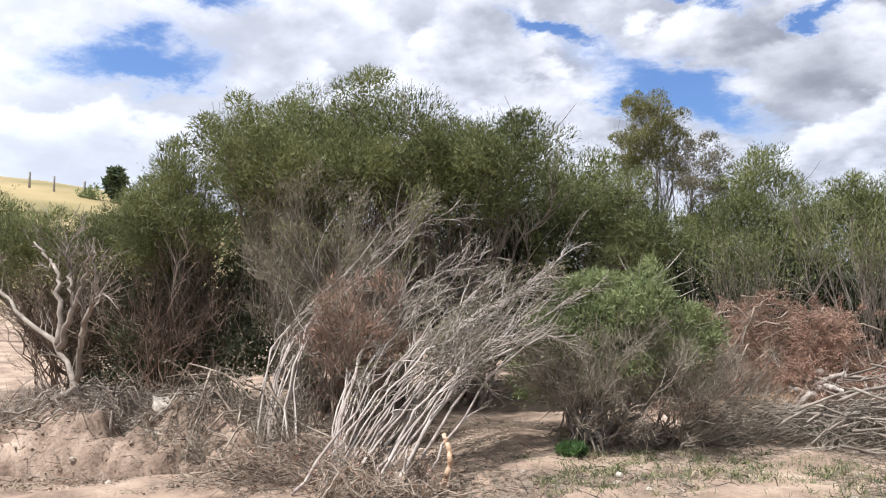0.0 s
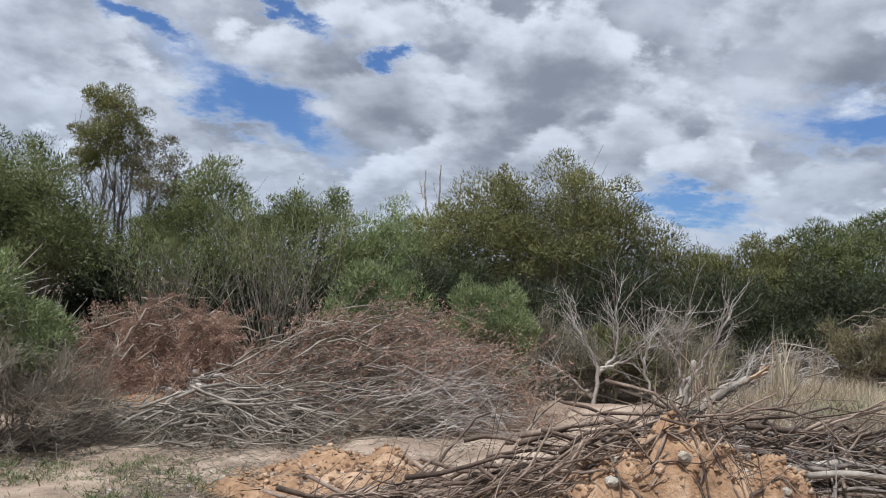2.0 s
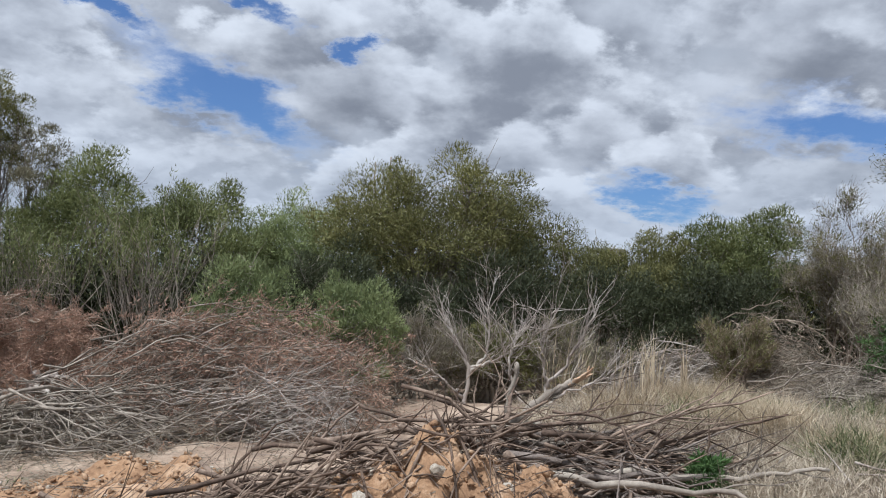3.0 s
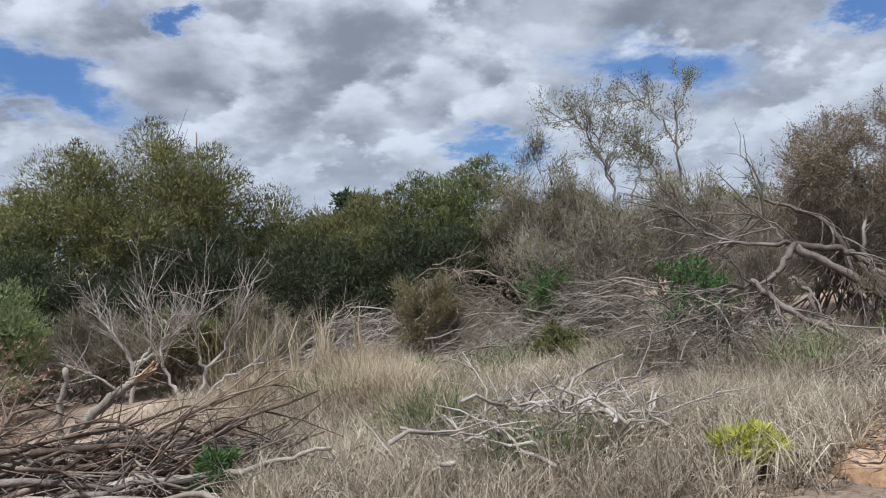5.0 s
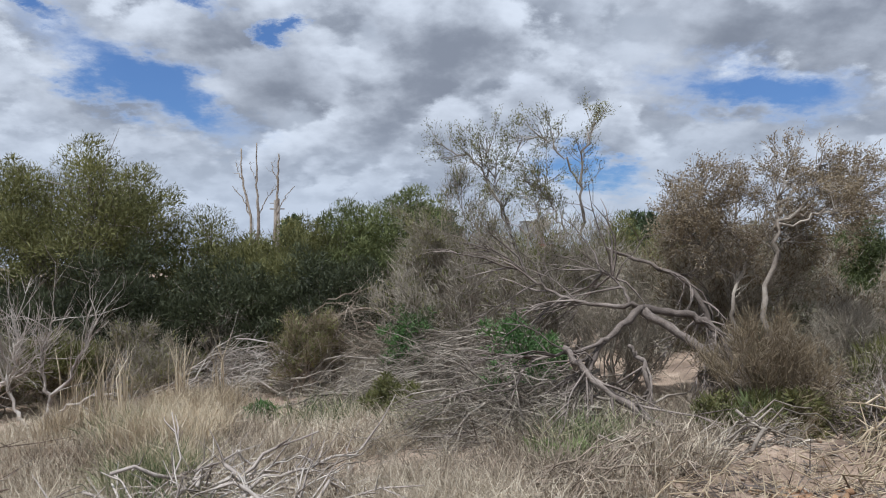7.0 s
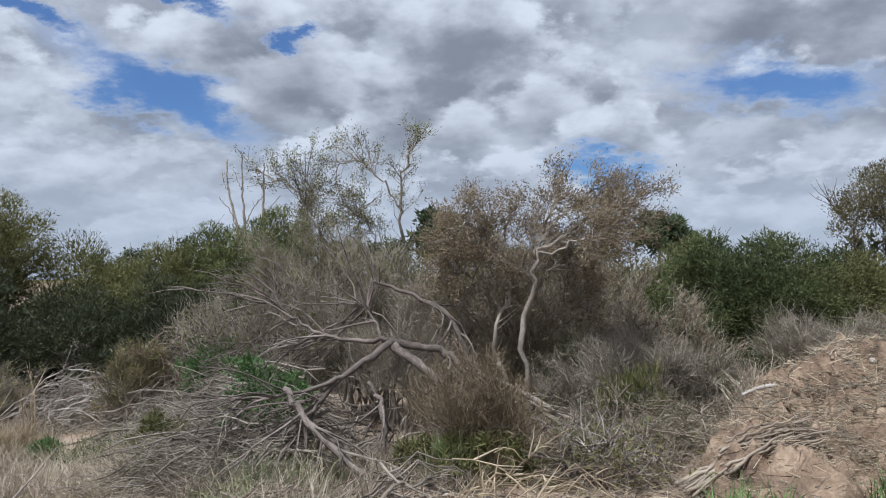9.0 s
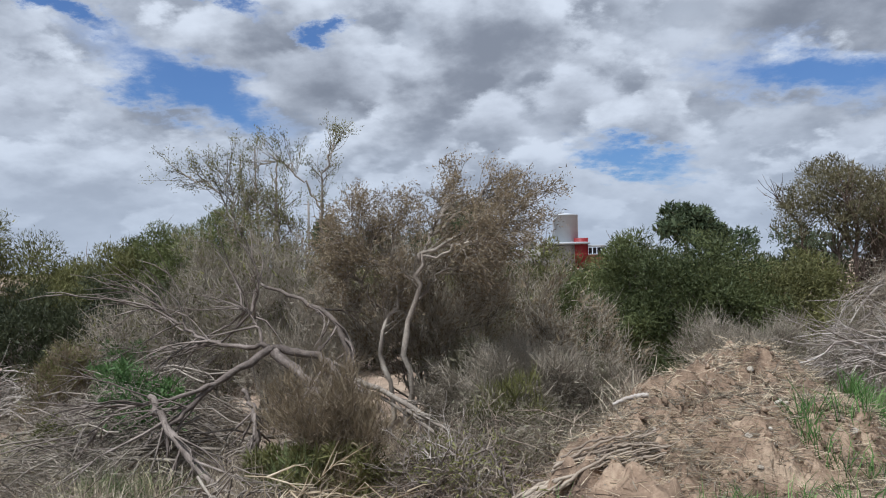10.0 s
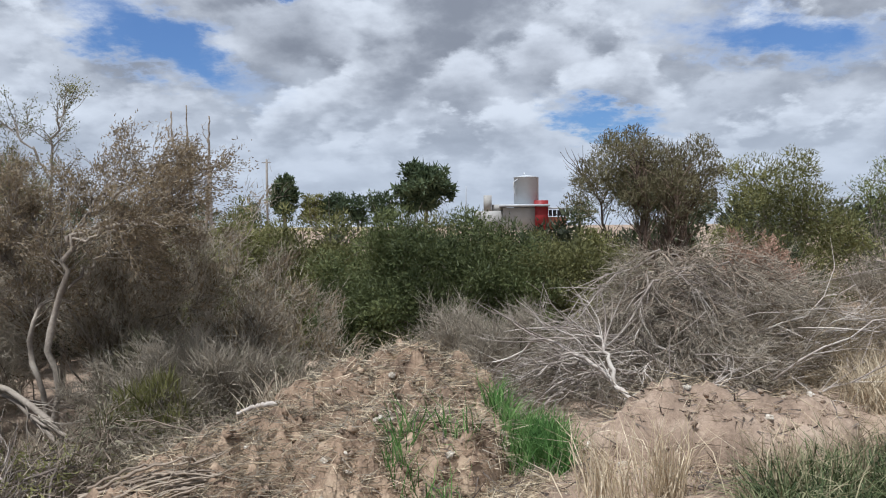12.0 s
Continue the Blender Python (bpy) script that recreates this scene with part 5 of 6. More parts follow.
for k, (x, y, r, h, m, lab) in enumerate([(8.3, 11.3, 0.36, 1.15, M_WEED, "dark green leafy weed among dead branches"), (9.45, 9.5, 0.42, 1.1, M_WEED, "dark green leafy weed among dead branches"), (6.7, 10.8, 0.17, 0.25, M_WEED, "small green weed in dry grass"),
                                         (8.2, 10.3, 0.35, 0.45, M_OLIVE, "pale green weed in dry grass"), (9.8, 8.0, 0.42, 0.16, M_FRESH, "flat grey-green herb on bare soil"), (5.0, 7.0, 0.15, 0.3, M_WEED, "small bright green weed at the branch pile"),
                                         (8.15, 6.0, 0.2, 0.24, M_LIME, "yellow-flowered green herb in dry grass"), (-1.9, 9.1, 0.3, 0.1, M_WEED, "low green weeds on bare soil"), (-3.9, 7.2, 0.16, 0.12, M_WEED, "low green weeds on bare soil")]):
    z = float(ground_z(x, y))
    bush(260 + k, "weed", (x, y), (x, y, z + h * 0.5), (r, r, h * 0.6), 2600, m, lab, clumps=12, limbs=6, limb_r=0.005, leaf_len=0.05, leaf_wid=0.012, twigs=0, category="weed", group="weeds", lowest=-0.5)

# ---- east end: green bush, straw mound, brush pile ----
bush(301, "shrub", (15.0, 12.8), (14.95, 12.75, 1.5), (1.5, 1.1, 1.4), 80000, M_DEEP, "dense dark green rounded shrub", clumps=40, limbs=9, leaf_wid=0.012, leaf_len=0.042, lowest=-0.5)
bush(302, "shrub", (16.5, 13.2), (16.5, 13.2, 1.55), (1.25, 0.9, 1.25), 48000, M_OLIVE, "dense olive green shrub", clumps=34, limbs=9, leaf_len=0.045, lowest=-0.5)
bush(303, "shrub", (13.0, 14.2), (13.0, 14.2, 1.7), (1.6, 1.0, 1.25), 34000, M_OLIVE, "dense olive green shrub", limbs=9)
bush(307, "shrub", (14.9, 14.6), (14.9, 14.6, 1.65), (1.5, 1.0, 1.2), 26000, M_OLIVE, "dense olive green shrub", limbs=9)
bush(304, "tree", (17.73, 13.35), (17.58, 13.6, 3.12), (1.05, 0.8, 0.95), 25000, M_BROWNOLIVE, "small rounded tree with dark limbs and dull crown", clumps=30, limbs=10, limb_r=0.03, twigs=700, bark=M_DARKBARK, category="tree", lowest=-0.25, core=0.15, up=0.8, leaf_len=0.038, leaf_wid=0.011, clump_size=0.42)
bush(305, "shrub", (20.2, 15.6), (20.2, 15.6, 2.1), (1.3, 1.0, 1.65), 34000, M_OLIVE, "tall olive green shrub behind the brush", limbs=9, leaf_len=0.05, leaf_wid=0.013)
bush(306, "shrub", (22.2, 15.6), (22.2, 15.6, 2.1), (1.1, 1.0, 1.75), 18000, M_GREEN, "tall grey-green shrub behind the brush", limbs=9, leaf_len=0.045, leaf_wid=0.013)
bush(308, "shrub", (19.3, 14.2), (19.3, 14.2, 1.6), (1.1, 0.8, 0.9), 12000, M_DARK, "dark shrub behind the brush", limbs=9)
twig_shrub(309, (21.0, 12.6), (21.0, 12.6, 1.6), (1.3, 0.8, 0.8), 22, 14000, M_GREYBARK, M_HAZE, "dead grey shrub behind the brush")
twig_shrub(314, (15.5, 11.2), (15.5, 11.3, 1.2), (0.8, 0.6, 0.65), 30, 8000, M_GREYBARK, M_HAZE, "bare grey shrub before a green one")
brush_pile(312, "brush_pile", (17.5, 11.0), 1.8, 1.0, 1.26, 0.05, 150, 1.2, M_TWIG, "tall heap of brown dead branches and fine twigs", r=0.008, twig_r=0.0045, separate=60, lift=0.2, haze=20000, haze_mat=M_GREY, twigs=12, wander=0.28, soft=0.75, drape=True, power=1.3, leaf_mat=M_HAZE, leaves=26000, leaf_len=0.13, leaf_wid=0.005)
brush_pile(333, "brush_pile", (17.2, 10.9), 1.6, 0.9, 1.30, 0.05, 56, 1.3, M_BLEACH, "bleached thick branches sprawling over the heap", r=0.009, twig_r=0.005, separate=56, lift=0.3, twigs=10, wander=0.26, soft=0.85, drape=True, power=1.35)
brush_pile(332, "brush_pile", (17.5, 10.8), 1.3, 0.6, 1.0, 0.0, 70, 0.9, M_TWIG, "mat of fine brown twigs hanging in the heap", r=0.006, twig_r=0.004, separate=20, lift=0.1, haze=16000, haze_mat=M_GREY, twigs=10, wander=0.3, soft=0.8, drape=True, power=1.2)
brush_pile(313, "brush_pile", (18.9, 10.6), 1.6, 0.8, 0.8, 0.0, 80, 1.7, M_BLEACH, "lower heap of dead brown twigs", way=0.2, fan=0.5, r=0.008, twig_r=0.0045, separate=50, lift=0.2, haze=18000, haze_mat=M_BROWNLEAF, twigs=9, wander=0.25, soft=0.3)
dead_wood(315, "bleached_branch", [([(16.83, 8.6, 1.33), (16.54, 9.1, 1.4), (16.39, 9.4, 1.51), (16.21, 9.6, 1.65), (15.88, 9.8, 1.8), (15.51, 10.0, 1.53)], 0.022, 0.008), ([(16.39, 9.4, 1.51), (16.35, 9.5, 1.75), (16.3, 9.6, 1.83), (16.05, 9.7, 1.86)], 0.018, 0.008),
                                   ([(16.5, 9.15, 1.42), (16.8, 9.3, 1.45), (17.2, 9.4, 1.5)], 0.018, 0.007)], "bleached forked branch lying before the heap", M_BLEACH, "branch", count=40, scale=0.5, twig_r=0.008, pull=(-0.3, 0, 0.1))
brush_pile(316, "brush_pile", (16.4, 10.3), 0.9, 0.6, 0.55, 0.5, 60, 1.3, M_BLEACH, "bleached thin branches spilling from the heap", way=3.5, fan=0.4, r=0.01, separate=40, lift=0.25, haze=5000, haze_mat=M_GREY)
dead_wood(317, "rust_shrub", [([(18.5, 12.0, 1.2), (18.5, 12.0, 1.9), (18.6, 12.0, 2.4)], 0.02, 0.006), ([(18.5, 12.0, 1.3), (18.3, 12.0, 1.9), (18.25, 12.0, 2.3)], 0.015, 0.005), ([(18.5, 12.0, 1.3), (18.75, 12.0, 1.8), (18.85, 12.0, 2.1)], 0.015, 0.005)],
          "dead shrub with rust-brown leaves on the heap", M_TWIG, "shrub", count=50, scale=0.35, twig_r=0.006, leaf_mat=M_RUST, leaves=6000, pull=(0, 0, 0.3))
sow(318)
STICKS = []
for k in range(40):
    a = np.array([12.78 + rng.uniform(0, 0.35), 7.72 + rng.normal(0, 0.07)])
    e = np.array([13.72 + rng.normal(0, 0.07), 7.82 + rng.normal(0, 0.10)])
    za, ze = float(surface(*a)) + rng.uniform(0.02, 0.07), float(surface(*e)) + rng.uniform(0.01, 0.10)
    bow = rng.uniform(0.02, 0.09)
    STICKS.append(([(*(a * (1 - f) + e * f + rng.normal(0, 0.01, 2)), za * (1 - f) + ze * f + bow * math.sin(3.14 * f)) for f in (0.0, 0.35, 0.7, 1.0)], rng.uniform(0.007, 0.016), 0.006))
dead_wood(318, "stick_bundle", STICKS, "bundle of brown bark strips and sticks on the mound", M_TWIG, "sticks", count=30, scale=0.18, twig_r=0.004, levels=1, jitter=0.006)
dead_wood(341, "dead_branch", [([(12.15, 7.98, 0.76), (12.22, 8.05, 0.95), (12.28, 8.1, 1.07), (12.13, 8.2, 1.23)], 0.016, 0.006), ([(12.2, 7.98, 0.78), (12.33, 8.02, 0.95), (12.38, 8.1, 1.1), (12.34, 8.15, 1.25)], 0.014, 0.005),
                               ([(12.25, 7.95, 0.8), (12.42, 7.97, 0.92), (12.55, 8.0, 1.02)], 0.013, 0.006), ([(12.1, 8.0, 0.78), (12.08, 8.1, 1.0), (11.98, 8.1, 1.15)], 0.012, 0.005)],
          "pale dead branch at the foot of a broom shrub", M_BLEACH, "branch", count=40, scale=0.3, twig_r=0.006, jitter=0.008)
brush_pile(342, "brush_pile", (12.85, 9.1), 0.85, 0.5, 0.34, 0.2, 90, 0.9, M_TWIG, "low brown tangle of dead twigs beside the mound", r=0.007, twig_r=0.0045, separate=30, lift=0.4, haze=6000, haze_mat=M_GREY, twigs=7, leaf_mat=M_GREYGREEN, leaves=4000)
brush_pile(343, "brush_pile", (12.35, 8.35), 0.6, 0.4, 0.3, 0.1, 80, 0.7, M_OLDBARK, "dark tangle of dead twigs under the fallen limbs", r=0.007, twig_r=0.0045, separate=30, lift=0.3, haze=5000, haze_mat=M_TWIG, twigs=7, leaf_mat=M_OLIVE, leaves=3500)
brush_pile(319, "stick_bundle", (10.6, 7.45), 0.7, 0.35, 0.14, 0.0, 44, 0.8, M_GREYBARK, "grey sticks scattered on pale soil", way=-0.1, fan=0.5, r=0.011, separate=44, lift=0.08, twigs=2, wander=0.12, soft=0.1)
brush_pile(325, "stick_bundle", (11.5, 6.7), 0.6, 0.4, 0.22, 0.4, 50, 0.8, M_STRAW, "bundle of dry reed stalks on the soil", way=0.5, fan=0.5, r=0.0045, separate=40, lift=0.1, twigs=3, wander=0.06, soft=0.1)
dead_wood(326, "white_stick", [([(13.62, 8.86, 1.42), (13.75, 8.86, 1.47), (13.9, 8.88, 1.49)], 0.016, 0.02)], "short white peeled stick on the mound", M_BLEACH, "branch", count=0, jitter=0.002)

# ---- grass, litter and stones ----
grass(320, "green_grass", [(15.65, 8.75, 0.22, 0.3, 1700), (15.7, 8.35, 0.2, 0.2, 450), (15.1, 8.0, 0.4, 0.25, 200), (14.3, 7.2, 0.5, 0.2, 300), (12.9, 7.0, 0.5, 0.2, 200)], 0.3, 0.008, M_GRASS, "bright green grass growing at the mound", lean=0.3)
grass(321, "sedge", [(6.5, 8.0, 0.35, 0.35, 1800), (7.1, 6.7, 0.4, 0.25, 700), (5.7, 9.6, 0.4, 0.3, 600), (9.8, 8.15, 0.4, 0.2, 700), (8.6, 9.3, 0.4, 0.3, 500), (7.4, 10.2, 0.5, 0.3, 500)], 0.5, 0.008, M_SEDGE, "dull green sedge tussocks at the track edge", lean=0.5)
grass(334, "sedge", [(17.5, 7.6, 0.6, 0.25, 2400), (16.9, 7.35, 0.3, 0.2, 700), (18.5, 7.9, 0.5, 0.3, 1400)], 0.46, 0.007, M_GREENSEDGE, "dark green drooping sedge tussocks beside pale sand", lean=0.75, droop=1.2)
grass(339, "matted_grass", [(5.35, 8.75, 0.8, 0.5, 5000), (5.0, 8.0, 0.5, 0.4, 2000), (8.7, 9.6, 0.9, 0.4, 2600), (12.4, 9.3, 0.8, 0.5, 1500)], 0.38, 0.007, M_BROWNGRASS, "matted brown grass bent over in tufts", lean=0.8, droop=1.3)
grass(322, "dry_grass", [(5.2, 10.6, 1.5, 1.6, 9360), (8.0, 9.6, 1.8, 1.0, 9360), (10.3, 8.3, 1.2, 0.8, 6240), (6.3, 8.4, 1.4, 0.9, 7800), (9.2, 7.2, 1.3, 0.6, 6240), (11.0, 9.3, 1.6, 0.7, 7020), (13.2, 9.6, 0.8, 0.8, 3120), (7.6, 7.0, 1.2, 0.5, 3900), (6.0, 6.9, 1.0, 0.7, 3900), (7.2, 5.9, 1.5, 0.6, 4680), (8.9, 6.6, 0.5, 0.4, 2500), (8.2, 7.0, 0.8, 0.4, 3900)],
      0.36, 0.007, M_DRYGRASS, "pale dry grass in tufts", lean=0.45)
grass(323, "straw_grass", [(5.9, 10.9, 0.55, 0.4, 3600), (4.9, 10.3, 0.4, 0.3, 900), (18.8, 9.4, 0.6, 0.5, 2600), (16.1, 7.75, 0.35, 0.15, 350), (17.0, 7.6, 0.4, 0.15, 200), (17.9, 7.9, 0.4, 0.15, 200), (6.1, 9.5, 0.55, 0.5, 4200), (6.5, 8.3, 0.3, 0.3, 700)], 0.5, 0.007, M_STRAW, "bright straw-coloured dry grass", lean=0.25)
grass(324, "reeds", [(4.6, 11.6, 0.5, 0.3, 90), (5.7, 11.6, 0.4, 0.2, 80), (5.1, 10.6, 0.5, 0.3, 50)], 1.0, 0.014, M_STRAW, "tall pale dry reed stalks", lean=0.06, droop=0.1)
grass(327, "short_grass", [(-2.6, 7.4, 1.2, 1.0, 2600), (-1.2, 7.2, 1.0, 0.8, 1800), (-3.6, 6.9, 0.7, 0.5, 900), (-2.9, 6.1, 0.8, 0.4, 700), (-1.0, 6.2, 0.8, 0.4, 700)], 0.10, 0.008, M_SEDGE, "short thin grass on bare soil", lean=0.6)


def litter(seed, name, areas, mat, label, length, width, lift=0.05, flat=0.25):
    """Dry bits lying about: areas are (x, y, rx, ry, count)."""
    sow(seed)
    P = []
    for x, y, rx, ry, n in areas:
        a, q = rng.uniform(0, 2 * np.pi, n), np.sqrt(rng.random(n))
        P.append(np.stack([x + rx * q * np.cos(a), y + ry * q * np.sin(a)], 1))
    P = np.concatenate(P)
    p = np.concatenate([P, (surface(P[:, 0], P[:, 1]) + rng.uniform(0, lift, len(P)))[:, None]], 1)
    d = unit(np.concatenate([rng.normal(0, 1, (len(p), 2)), rng.normal(0.05, flat, (len(p), 1))], 1))
    return solo(name, blades(p, d, length * rng.uniform(0.4, 1.3, len(p)), width), mat, label, "litter", kind="stuff")


litter(400, "straw_litter", [(13.9, 8.2, 0.9, 0.7, 2600), (14.8, 9.2, 0.7, 0.6, 2000), (14.5, 8.4, 1.3, 0.9, 3000), (15.2, 8.2, 0.6, 0.5, 1200), (16.5, 8.3, 2.0, 0.9, 3200), (12.0, 7.2, 2.0, 1.2, 3500), (10.5, 6.4, 1.4, 0.8, 1800)], M_STRAW, "loose straw lying on the dug soil", 0.17, 0.005, 0.03, 0.3)
litter(401, "leaf_litter", [(-3.5, 7.0, 3.5, 2.2, 12000), (-8.5, 4.8, 2.6, 1.5, 5000), (0.5, 7.5, 2.5, 1.6, 5000), (6.5, 8.5, 4.0, 3.0, 9000), (10.0, 8.0, 3.0, 2.0, 6000), (14, 9.5, 3, 2.0, 4000), (6.0, 5.8, 5.0, 1.5, 6000), (-4.0, 5.2, 3.0, 1.2, 4000), (15.5, 7.0, 3.0, 0.8, 2500), (7.0, 2.5, 12.0, 2.5, 5000)], M_GREY, "dry twigs and leaf litter on the ground", 0.12, 0.008, 0.02)
litter(403, "root_litter", [(14.0, 8.2, 0.8, 0.6, 1500), (14.8, 9.0, 0.9, 0.6, 2200), (14.5, 8.4, 1.3, 0.9, 2400)], M_GREY, "brown roots and dead stalks on the mound", 0.16, 0.007, 0.03, 0.35)
litter(402, "stick_litter", [(-9.0, 4.8, 2.4, 1.2, 900), (-3.5, 6.5, 3.0, 1.6, 900), (1.5, 6.2, 3.0, 1.0, 900), (9.6, 6.1, 1.6, 0.9, 1600), (11.5, 7.2, 2.0, 1.0, 1100), (16.5, 8.2, 2.0, 0.8, 900)], M_OLDBARK, "dark sticks and bark bits on the ground", 0.2, 0.011, 0.02)
sow(410)
for k in range(190):
    cx, cy, sx, sy, s0 = [(3.0, 6.1, 0.8, 0.45, 0.07), (-8.6, 4.8, 1.4, 0.6, 0.09), (-2.5, 6.9, 1.5, 0.8, 0.05), (11.0, 7.0, 1.0, 0.5, 0.05), (17.0, 8.5, 0.8, 0.4, 0.05), (14.5, 8.4, 0.9, 0.6, 0.05), (0.3, 7.2, 0.7, 0.4, 0.05), (-2.7, 9.8, 0.5, 0.35, 0.05)][k % 8]
    x, y = cx + rng.normal(0, sx), cy + rng.normal(0, sy)
    stone(x, y, float(surface(x, y)) + 0.005, s0 * rng.uniform(0.5, 1.6), k)
for x, y, z, s in [(3.14, 5.92, 0.86, 0.13), (-7.9, 4.9, 0.12, 0.3), (-8.6, 5.2, 0.2, 0.28), (-7.3, 5.6, 0.0, 0.22), (14.5, 8.3, 1.5, 0.1), (16.9, 7.3, 1.25, 0.22), (10.1, 7.2, 0.78, 0.12)]:
    stone(x, y, float(surface(x, y)) + 0.02, s, int(x * 10), "larger pale stone half sunk in soil")


def pebbles(seed, areas, mat, label, size):
    """Many small clods and pebbles: areas are (x, y, rx, ry, count)."""
    sow(seed)
    P = []
    for x, y, rx, ry, n in areas:
        a, q = rng.uniform(0, 2 * np.pi, n), np.sqrt(rng.random(n))
        P.append(np.stack([x + rx * q * np.cos(a), y + ry * q * np.sin(a)], 1))
    P = np.concatenate(P)
    n = len(P)
    c = np.concatenate([P, surface(P[:, 0], P[:, 1])[:, None] + 0.004], 1)
    s = size * rng.uniform(0.3, 1.0, n) ** 2 + 0.006
    d = np.array([(1, 0, 0), (0, 1, 0), (-1, 0, 0), (0, -1, 0), (0, 0, 0.8), (0, 0, -0.8)], float)
    V = c[:, None] + (d[None] + rng.normal(0, 0.3, (n, 6, 3))) * s[:, None, None]
    F = np.array([(0, 1, 4), (1, 2, 4), (2, 3, 4), (3, 0, 4), (1, 0, 5), (2, 1, 5), (3, 2, 5), (0, 3, 5)])
    return solo("pebbles", (V.reshape(-1, 3), (np.arange(n)[:, None, None] * 6 + F[None]).reshape(-1, 3)), mat, label, "gravel", kind="stuff", smooth=False)


pebbles(420, [(-3.2, 6.8, 3.0, 1.8, 880), (-8.5, 4.6, 2.6, 1.3, 990), (11.0, 7.0, 2.0, 1.0, 990), (16.5, 8.4, 2.2, 0.9, 990), (14.5, 8.6, 1.2, 0.8, 385), (2.0, 5.6, 8.0, 1.3, 1375), (9.0, 5.8, 3.0, 1.0, 825), (8.0, 3.0, 12.0, 2.2, 1500)], M_SAND, "small clods and pebbles on sandy soil", 0.022)
pebbles(421, [(9.9, 6.0, 1.5, 0.7, 900), (3.0, 6.1, 1.2, 0.7, 1500), (0.4, 7.2, 1.0, 0.55, 900), (-2.7, 9.9, 0.7, 0.5, 500)], M_ORANGE, "clods and crumbs of orange clay", 0.030)
pebbles(422, [(14.4, 8.6, 1.2, 0.9, 700)], M_MULCH, "clods of soil on the straw mound", 0.035)

# ---- far away ----
M_WALL = material("pale_render", [(0.28, 0.27, 0.25), (0.38, 0.37, 0.35)], 0.2, bump=0)
M_STEEL = material("grey_steel", [(0.38, 0.40, 0.42), (0.46, 0.48, 0.50)], 0.3, bump=0, rough=0.5)
M_RED = material("red_paint", [(0.17, 0.016, 0.018), (0.23, 0.022, 0.024)], 0.3, bump=0, rough=0.5)
M_BRICK = material("far_brick", [(0.35, 0.14, 0.09), (0.45, 0.2, 0.13)], 0.4, bump=0)
M_GLASSDARK = material("dark_opening", [(0.02, 0.02, 0.025), (0.04, 0.04, 0.05)], 0.4, bump=0, rough=0.3)
M_POLE = material("weathered_pole", [(0.2, 0.18, 0.16), (0.32, 0.29, 0.26)], 1.0, bump=0)


def box(x0, x1, y0, y1, z0, z1):
    V = np.array([(x, y, z) for x in (x0, x1) for y in (y0, y1) for z in (z0, z1)], float)
    return V, np.array([(0, 1, 3, 2), (4, 6, 7, 5), (0, 4, 5, 1), (2, 3, 7, 6), (0, 2, 6, 4), (1, 5, 7, 3)])


def drum(x, y, r, z0, z1, n=32):
    a = np.linspace(0, 2 * np.pi, n, endpoint=False)
    ring = lambda rr, z: np.stack([x + rr * np.cos(a), y + rr * np.sin(a), np.full(n, z)], 1)
    V = np.concatenate([ring(r, z0), ring(r, z1), ring(r * 1.02, z1), ring(r * 1.02, z1 + 0.2), ring(r * 0.1, z1 + 0.8)])
    F = [np.stack([k * n + np.arange(n), k * n + (np.arange(n) + 1) % n, (k + 1) * n + (np.arange(n) + 1) % n, (k + 1) * n + np.arange(n)], 1) for k in range(4)]
    return V, np.concatenate(F)


def factory():
    shed = thing("factory_shed", (36, 217, 1.2), "far low shed with a red end wall and flat roof", "building", "factory buildings")
    part("wall", box(27.5, 36.4, 217, 226, 1.2, 7.6), M_WALL, shed)
    part("roof", box(26.6, 40.4, 215.5, 227, 7.9, 8.5), M_STEEL, shed, "pale flat steel roof")
    part("red_wall", box(36.4, 40.0, 216.4, 226, 1.2, 9.6), M_RED, shed, "bright red painted wall")
    part("awning", box(40.0, 45.0, 216.0, 222, 7.2, 7.6), M_STEEL, shed)
    part("brick_wall", box(40.0, 45.2, 218, 226, 1.2, 5.0), M_BRICK, shed, "low brick wall")
    for k in range(4):
        part("window", box(40.3 + k * 1.2, 41.2 + k * 1.2, 217.8, 218.1, 5.2, 6.9), M_GLASSDARK, shed)
    tank = thing("storage_tank", (34.4, 222, 1.2), "tall grey cylindrical steel tank", "tank", "factory buildings")
    part("shell", drum(34.4, 222, 3.5, 1.2, 16.2), M_STEEL, tank)
    part("pipe", tubes(spline([(31.0, 219.5, 11.0), (30.6, 219.3, 14.5), (31.4, 219.8, 15.4), (32.5, 220, 16.2)], 12)[None], 0.18, 0.18, 6), M_STEEL, tank)
    part("vent", box(33.6, 34.0, 221, 221.4, 16.4, 17.6), M_STEEL, tank)
    plant = thing("factory_plant", (22, 219, 1.2), "far pale plant buildings with small towers", "building", "factory buildings")
    part("wall", box(19.5, 28.0, 219, 228, 1.2, 6.8), M_WALL, plant)
    part("tower", box(22.2, 24.4, 219, 222, 6.8, 11.2), M_WALL, plant)
    part("hopper", box(24.6, 28.6, 220, 223, 6.8, 8.6), M_WALL, plant)
    part("mast", tubes(np.array([[(17.2, 219, 1.2), (17.2, 219, 8), (17.2, 219, 13.7)]], float), 0.15, 0.1, 5), M_STEEL, plant)


factory()


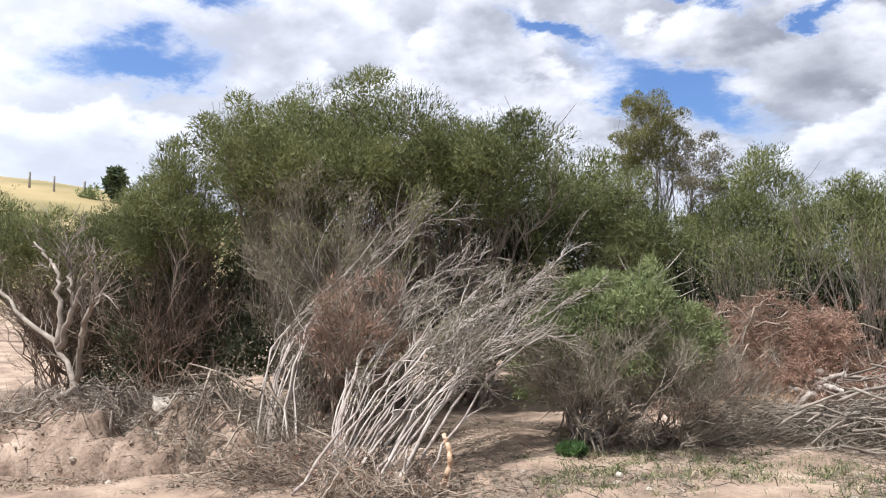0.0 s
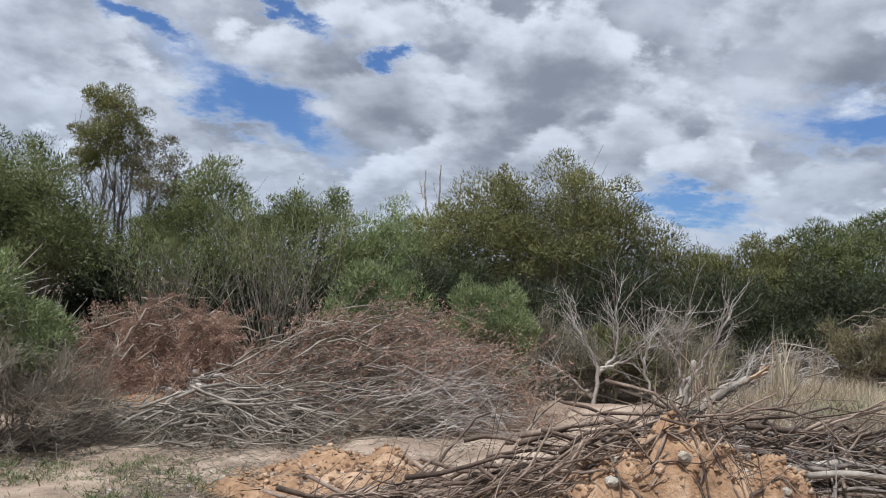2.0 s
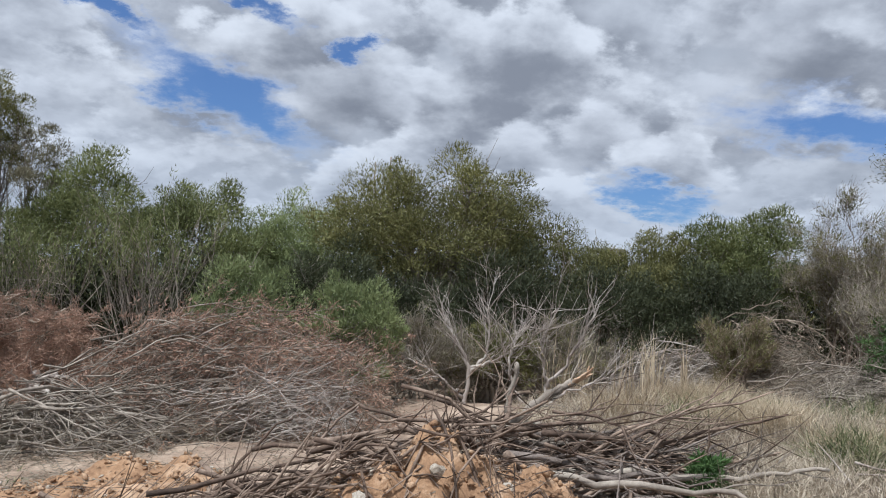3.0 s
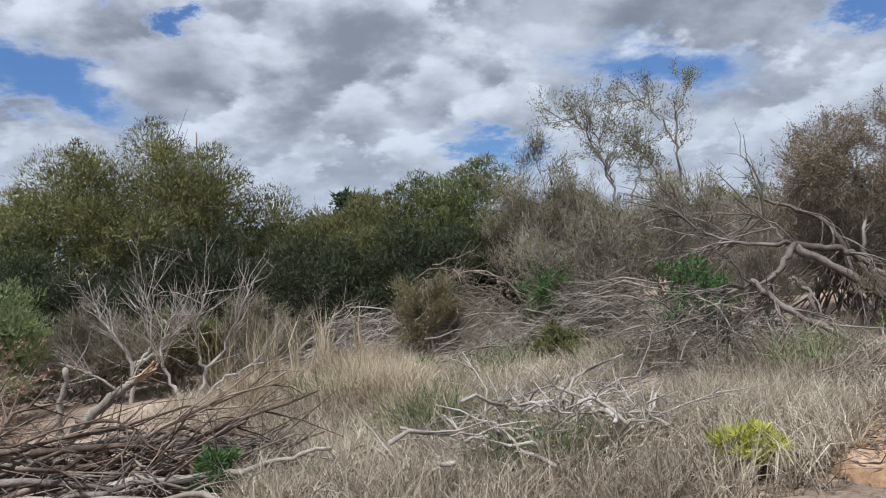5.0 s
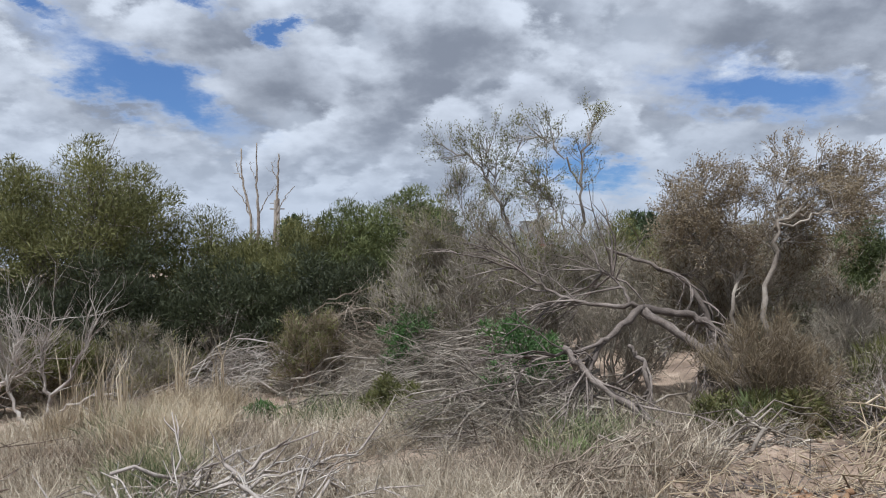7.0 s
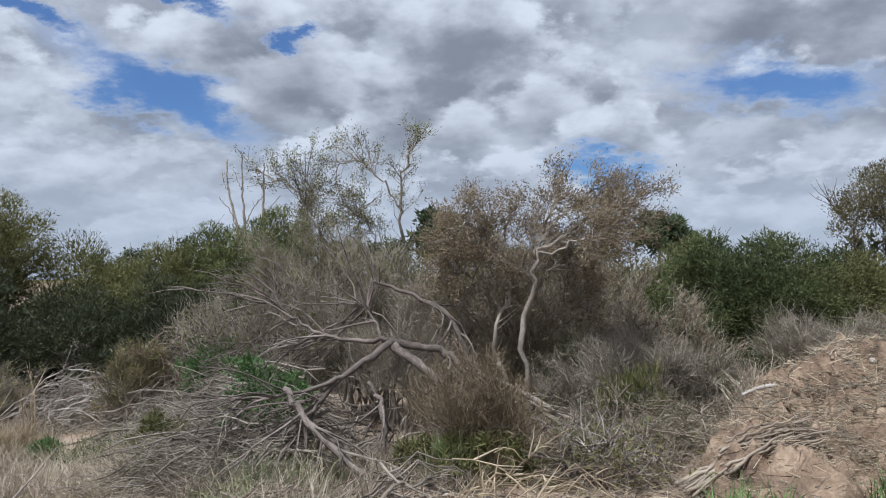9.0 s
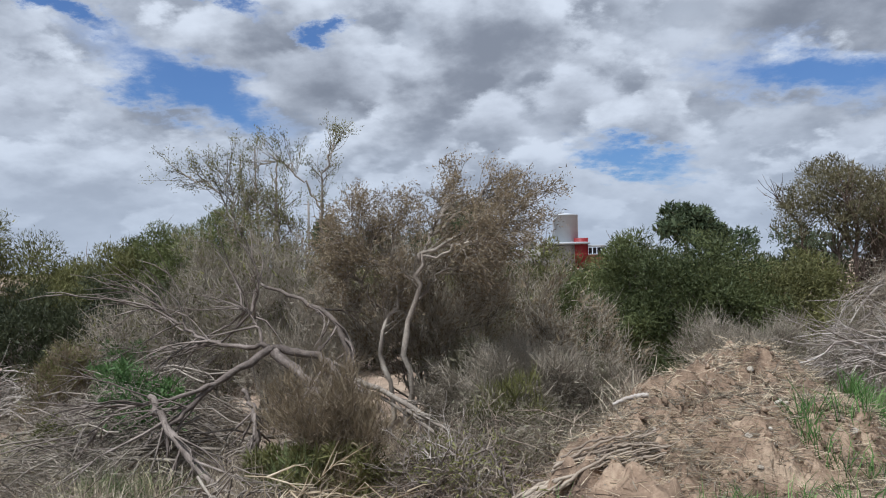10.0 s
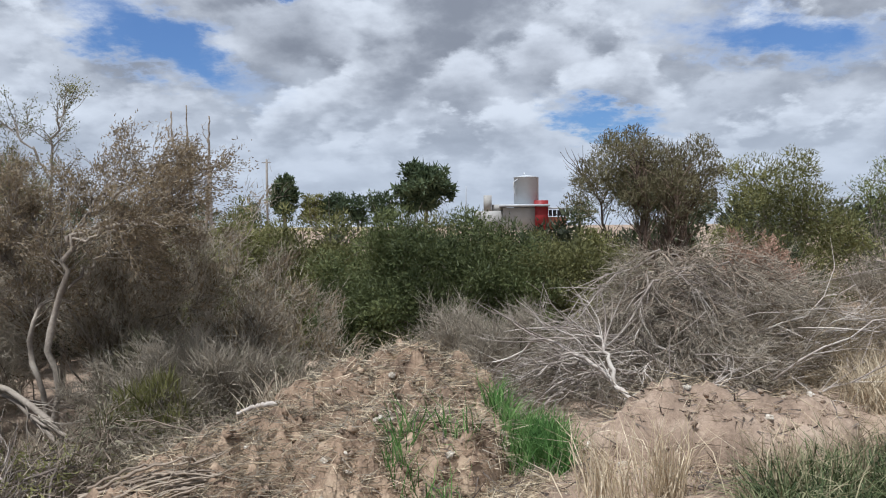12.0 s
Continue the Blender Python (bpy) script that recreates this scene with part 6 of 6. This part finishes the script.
def far_tree(seed, x, y, z0, z1, r, mat, label, leaves=2600, low=0.35, name="gum_tree"):
    sow(seed)
    top = thing(name, (x, y, z0), label, "tree", "far trees")
    h = z1 - z0
    part("trunk", tubes(spline([(x, y, z0), (x + 0.02 * h, y, z0 + h * 0.4), (x, y, z0 + h * 0.85)], 8)[None], 0.03 * h, 0.01 * h, 7), M_GREYBARK, top)
    crown, c = crown_arrays((x, y, z0 + h * (0.5 + low / 2)), (r, r, h * (0.5 - low / 2)), 16, leaves, 0.075 * h, 0.03 * h, 0.2, 0.42, -0.9, 0.3)
    for e in c[:6]:
        part("limb", tubes(arcs(np.array([[x, y, z0 + h * 0.35]]), e[None], 6, 0.05 * h, 0.03 * h), 0.012 * h, 0.004 * h, 5), M_GREYBARK, top)
    part("crown", crown, mat, top)


far_tree(501, 5.8, 217, 1.2, 21.2, 8.0, M_FAR, "far dark gum tree with a full crown", 6000, 0.2)
far_tree(502, -34.0, 217, 1.2, 17.2, 3.8, M_FAR, "far rounded gum tree", 3000, 0.2)
far_tree(503, -6.0, 217, 1.2, 12.6, 4.5, M_FAR, "far low gum tree", 2600, 0.1)
far_tree(504, -19.5, 219, 1.2, 12.8, 5.0, M_FAR, "far low gum tree", 2600, 0.1)
far_tree(505, -25.5, 219, 1.2, 12.0, 4.0, M_OLIVE, "far low gum tree", 2200, 0.1)
far_tree(506, -13.5, 219, 1.2, 12.2, 4.0, M_FAR, "far low gum tree", 2200, 0.1)
far_tree(507, 64.0, 207, 1.2, 18.0, 7.5, M_FAR, "far gum tree behind the bushes", 5000, 0.2)
far_tree(508, 72.0, 209, 1.2, 14.0, 5.0, M_FAR, "far gum tree behind the bushes", 2600, 0.2)
for k, (x, w, h) in enumerate([(-60, 7, 9.5), (-72, 6, 10), (-84, 8, 11), (-96, 6, 9.5), (50, 6, 9.0), (-46, 6, 9.0), (84, 8, 11), (100, 9, 12)]):
    far_tree(520 + k, x, 225, 1.0, 1.0 + h, w * 0.8, M_FAR, "far low tree on the skyline", 1800, 0.05)
far_tree(540, -114.4, 62.1, 9.0, 17.2, 1.9, M_FAR, "far dark gum tree by the paddock", 2600, 0.25)
far_tree(541, -128.0, 52.0, 7.5, 14.2, 1.6, M_FRESH, "young pale green tree at the paddock fence", 1400, 0.1, "young_tree")
far_tree(542, -117.5, 59.5, 8.5, 14.0, 2.2, M_FRESH, "young pale green tree at the paddock fence", 1600, 0.1, "young_tree")
for k, (x, y, z) in enumerate([(-126.5, 54.0, 0), (-122.5, 56.0, 0), (-118.8, 59.0, 0), (-131, 51, 0)]):
    z = float(ground_z(x, y))
    post = thing("fence_post", (x, y, z), "pale wooden fence post", "fence post", "paddock fence")
    part("post", tubes(np.array([[(x, y, z - 0.2), (x, y, z + 1.2), (x, y, z + 2.4)]]), 0.18, 0.17, 6), M_WALL, post)
for name, label, x, y, z1 in [("power_pole", "far grey wooden power pole", -38.4, 216.0, 21.6), ("power_pole", "wooden power pole behind dead trees", -4.76, 64.5, 7.95)]:
    z0 = float(ground_z(x, y))
    pole = thing(name, (x, y, z0), label, "pole", "power poles")
    s = 0.17 * (y / 64.5) ** 0.6
    part("shaft", tubes(np.array([[(x, y, z0 - 0.3), (x, y, (z0 + z1) / 2), (x, y, z1)]]), s, s * 0.8, 8), M_POLE, pole)
    part("crossarm", tubes(np.array([[(x - 4 * s, y, z1 - 0.8), (x, y, z1 - 0.8), (x + 3 * s, y, z1 - 0.8)]]), s * 0.35, s * 0.35, 5), M_POLE, pole)
for k, (foot, tip) in enumerate([((-6.7, 64.6), (-7.86, 12.1)), ((-6.4, 64.4), (-6.55, 12.55)), ((-5.2, 64.4), (-4.74, 11.65))]):
    x, y = foot
    z0 = float(ground_z(x, y))
    line = [(x, y, z0), (x * 0.6 + tip[0] * 0.4 + 0.12, y, 6.5), (tip[0] * 0.9 + x * 0.1, y, 9.5), (tip[0], y, tip[1])]
    side = -1 if k == 0 else 1
    dead_wood(560 + k, "dead_tree", [(line, 0.14, 0.05), ([line[1], (line[1][0] + side * 0.6, y, 7.9), (line[1][0] + side * 1.5, y, 9.0)], 0.05, 0.025), ([line[2], (line[2][0] - 0.4, y, 10.3), (line[2][0] - 0.55, y, 11.0)], 0.04, 0.02)],
              "far bare dead tree with thin upright limbs", M_GREYBARK, "dead tree", count=10, scale=0.7, twig_r=0.02, pull=(0, 0, 0.5), levels=1, jitter=0.04, group="dead trees")
# close backing added behind the thicket, seen only through gaps; its dark leaves imitate shade
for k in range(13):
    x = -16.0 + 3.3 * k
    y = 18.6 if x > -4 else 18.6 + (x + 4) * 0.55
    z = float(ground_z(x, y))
    bush(580 + k, "shrub", (x, y), (x, y, z + 0.8), (2.0, 1.2, 1.55 if x < 9 else 0.85), 4000, M_DARK, "shrub added at the back of the thicket, shade painted into its leaves", clumps=18, limbs=6, twigs=0, leaf_len=0.13, leaf_wid=0.04, group="back shrubs")
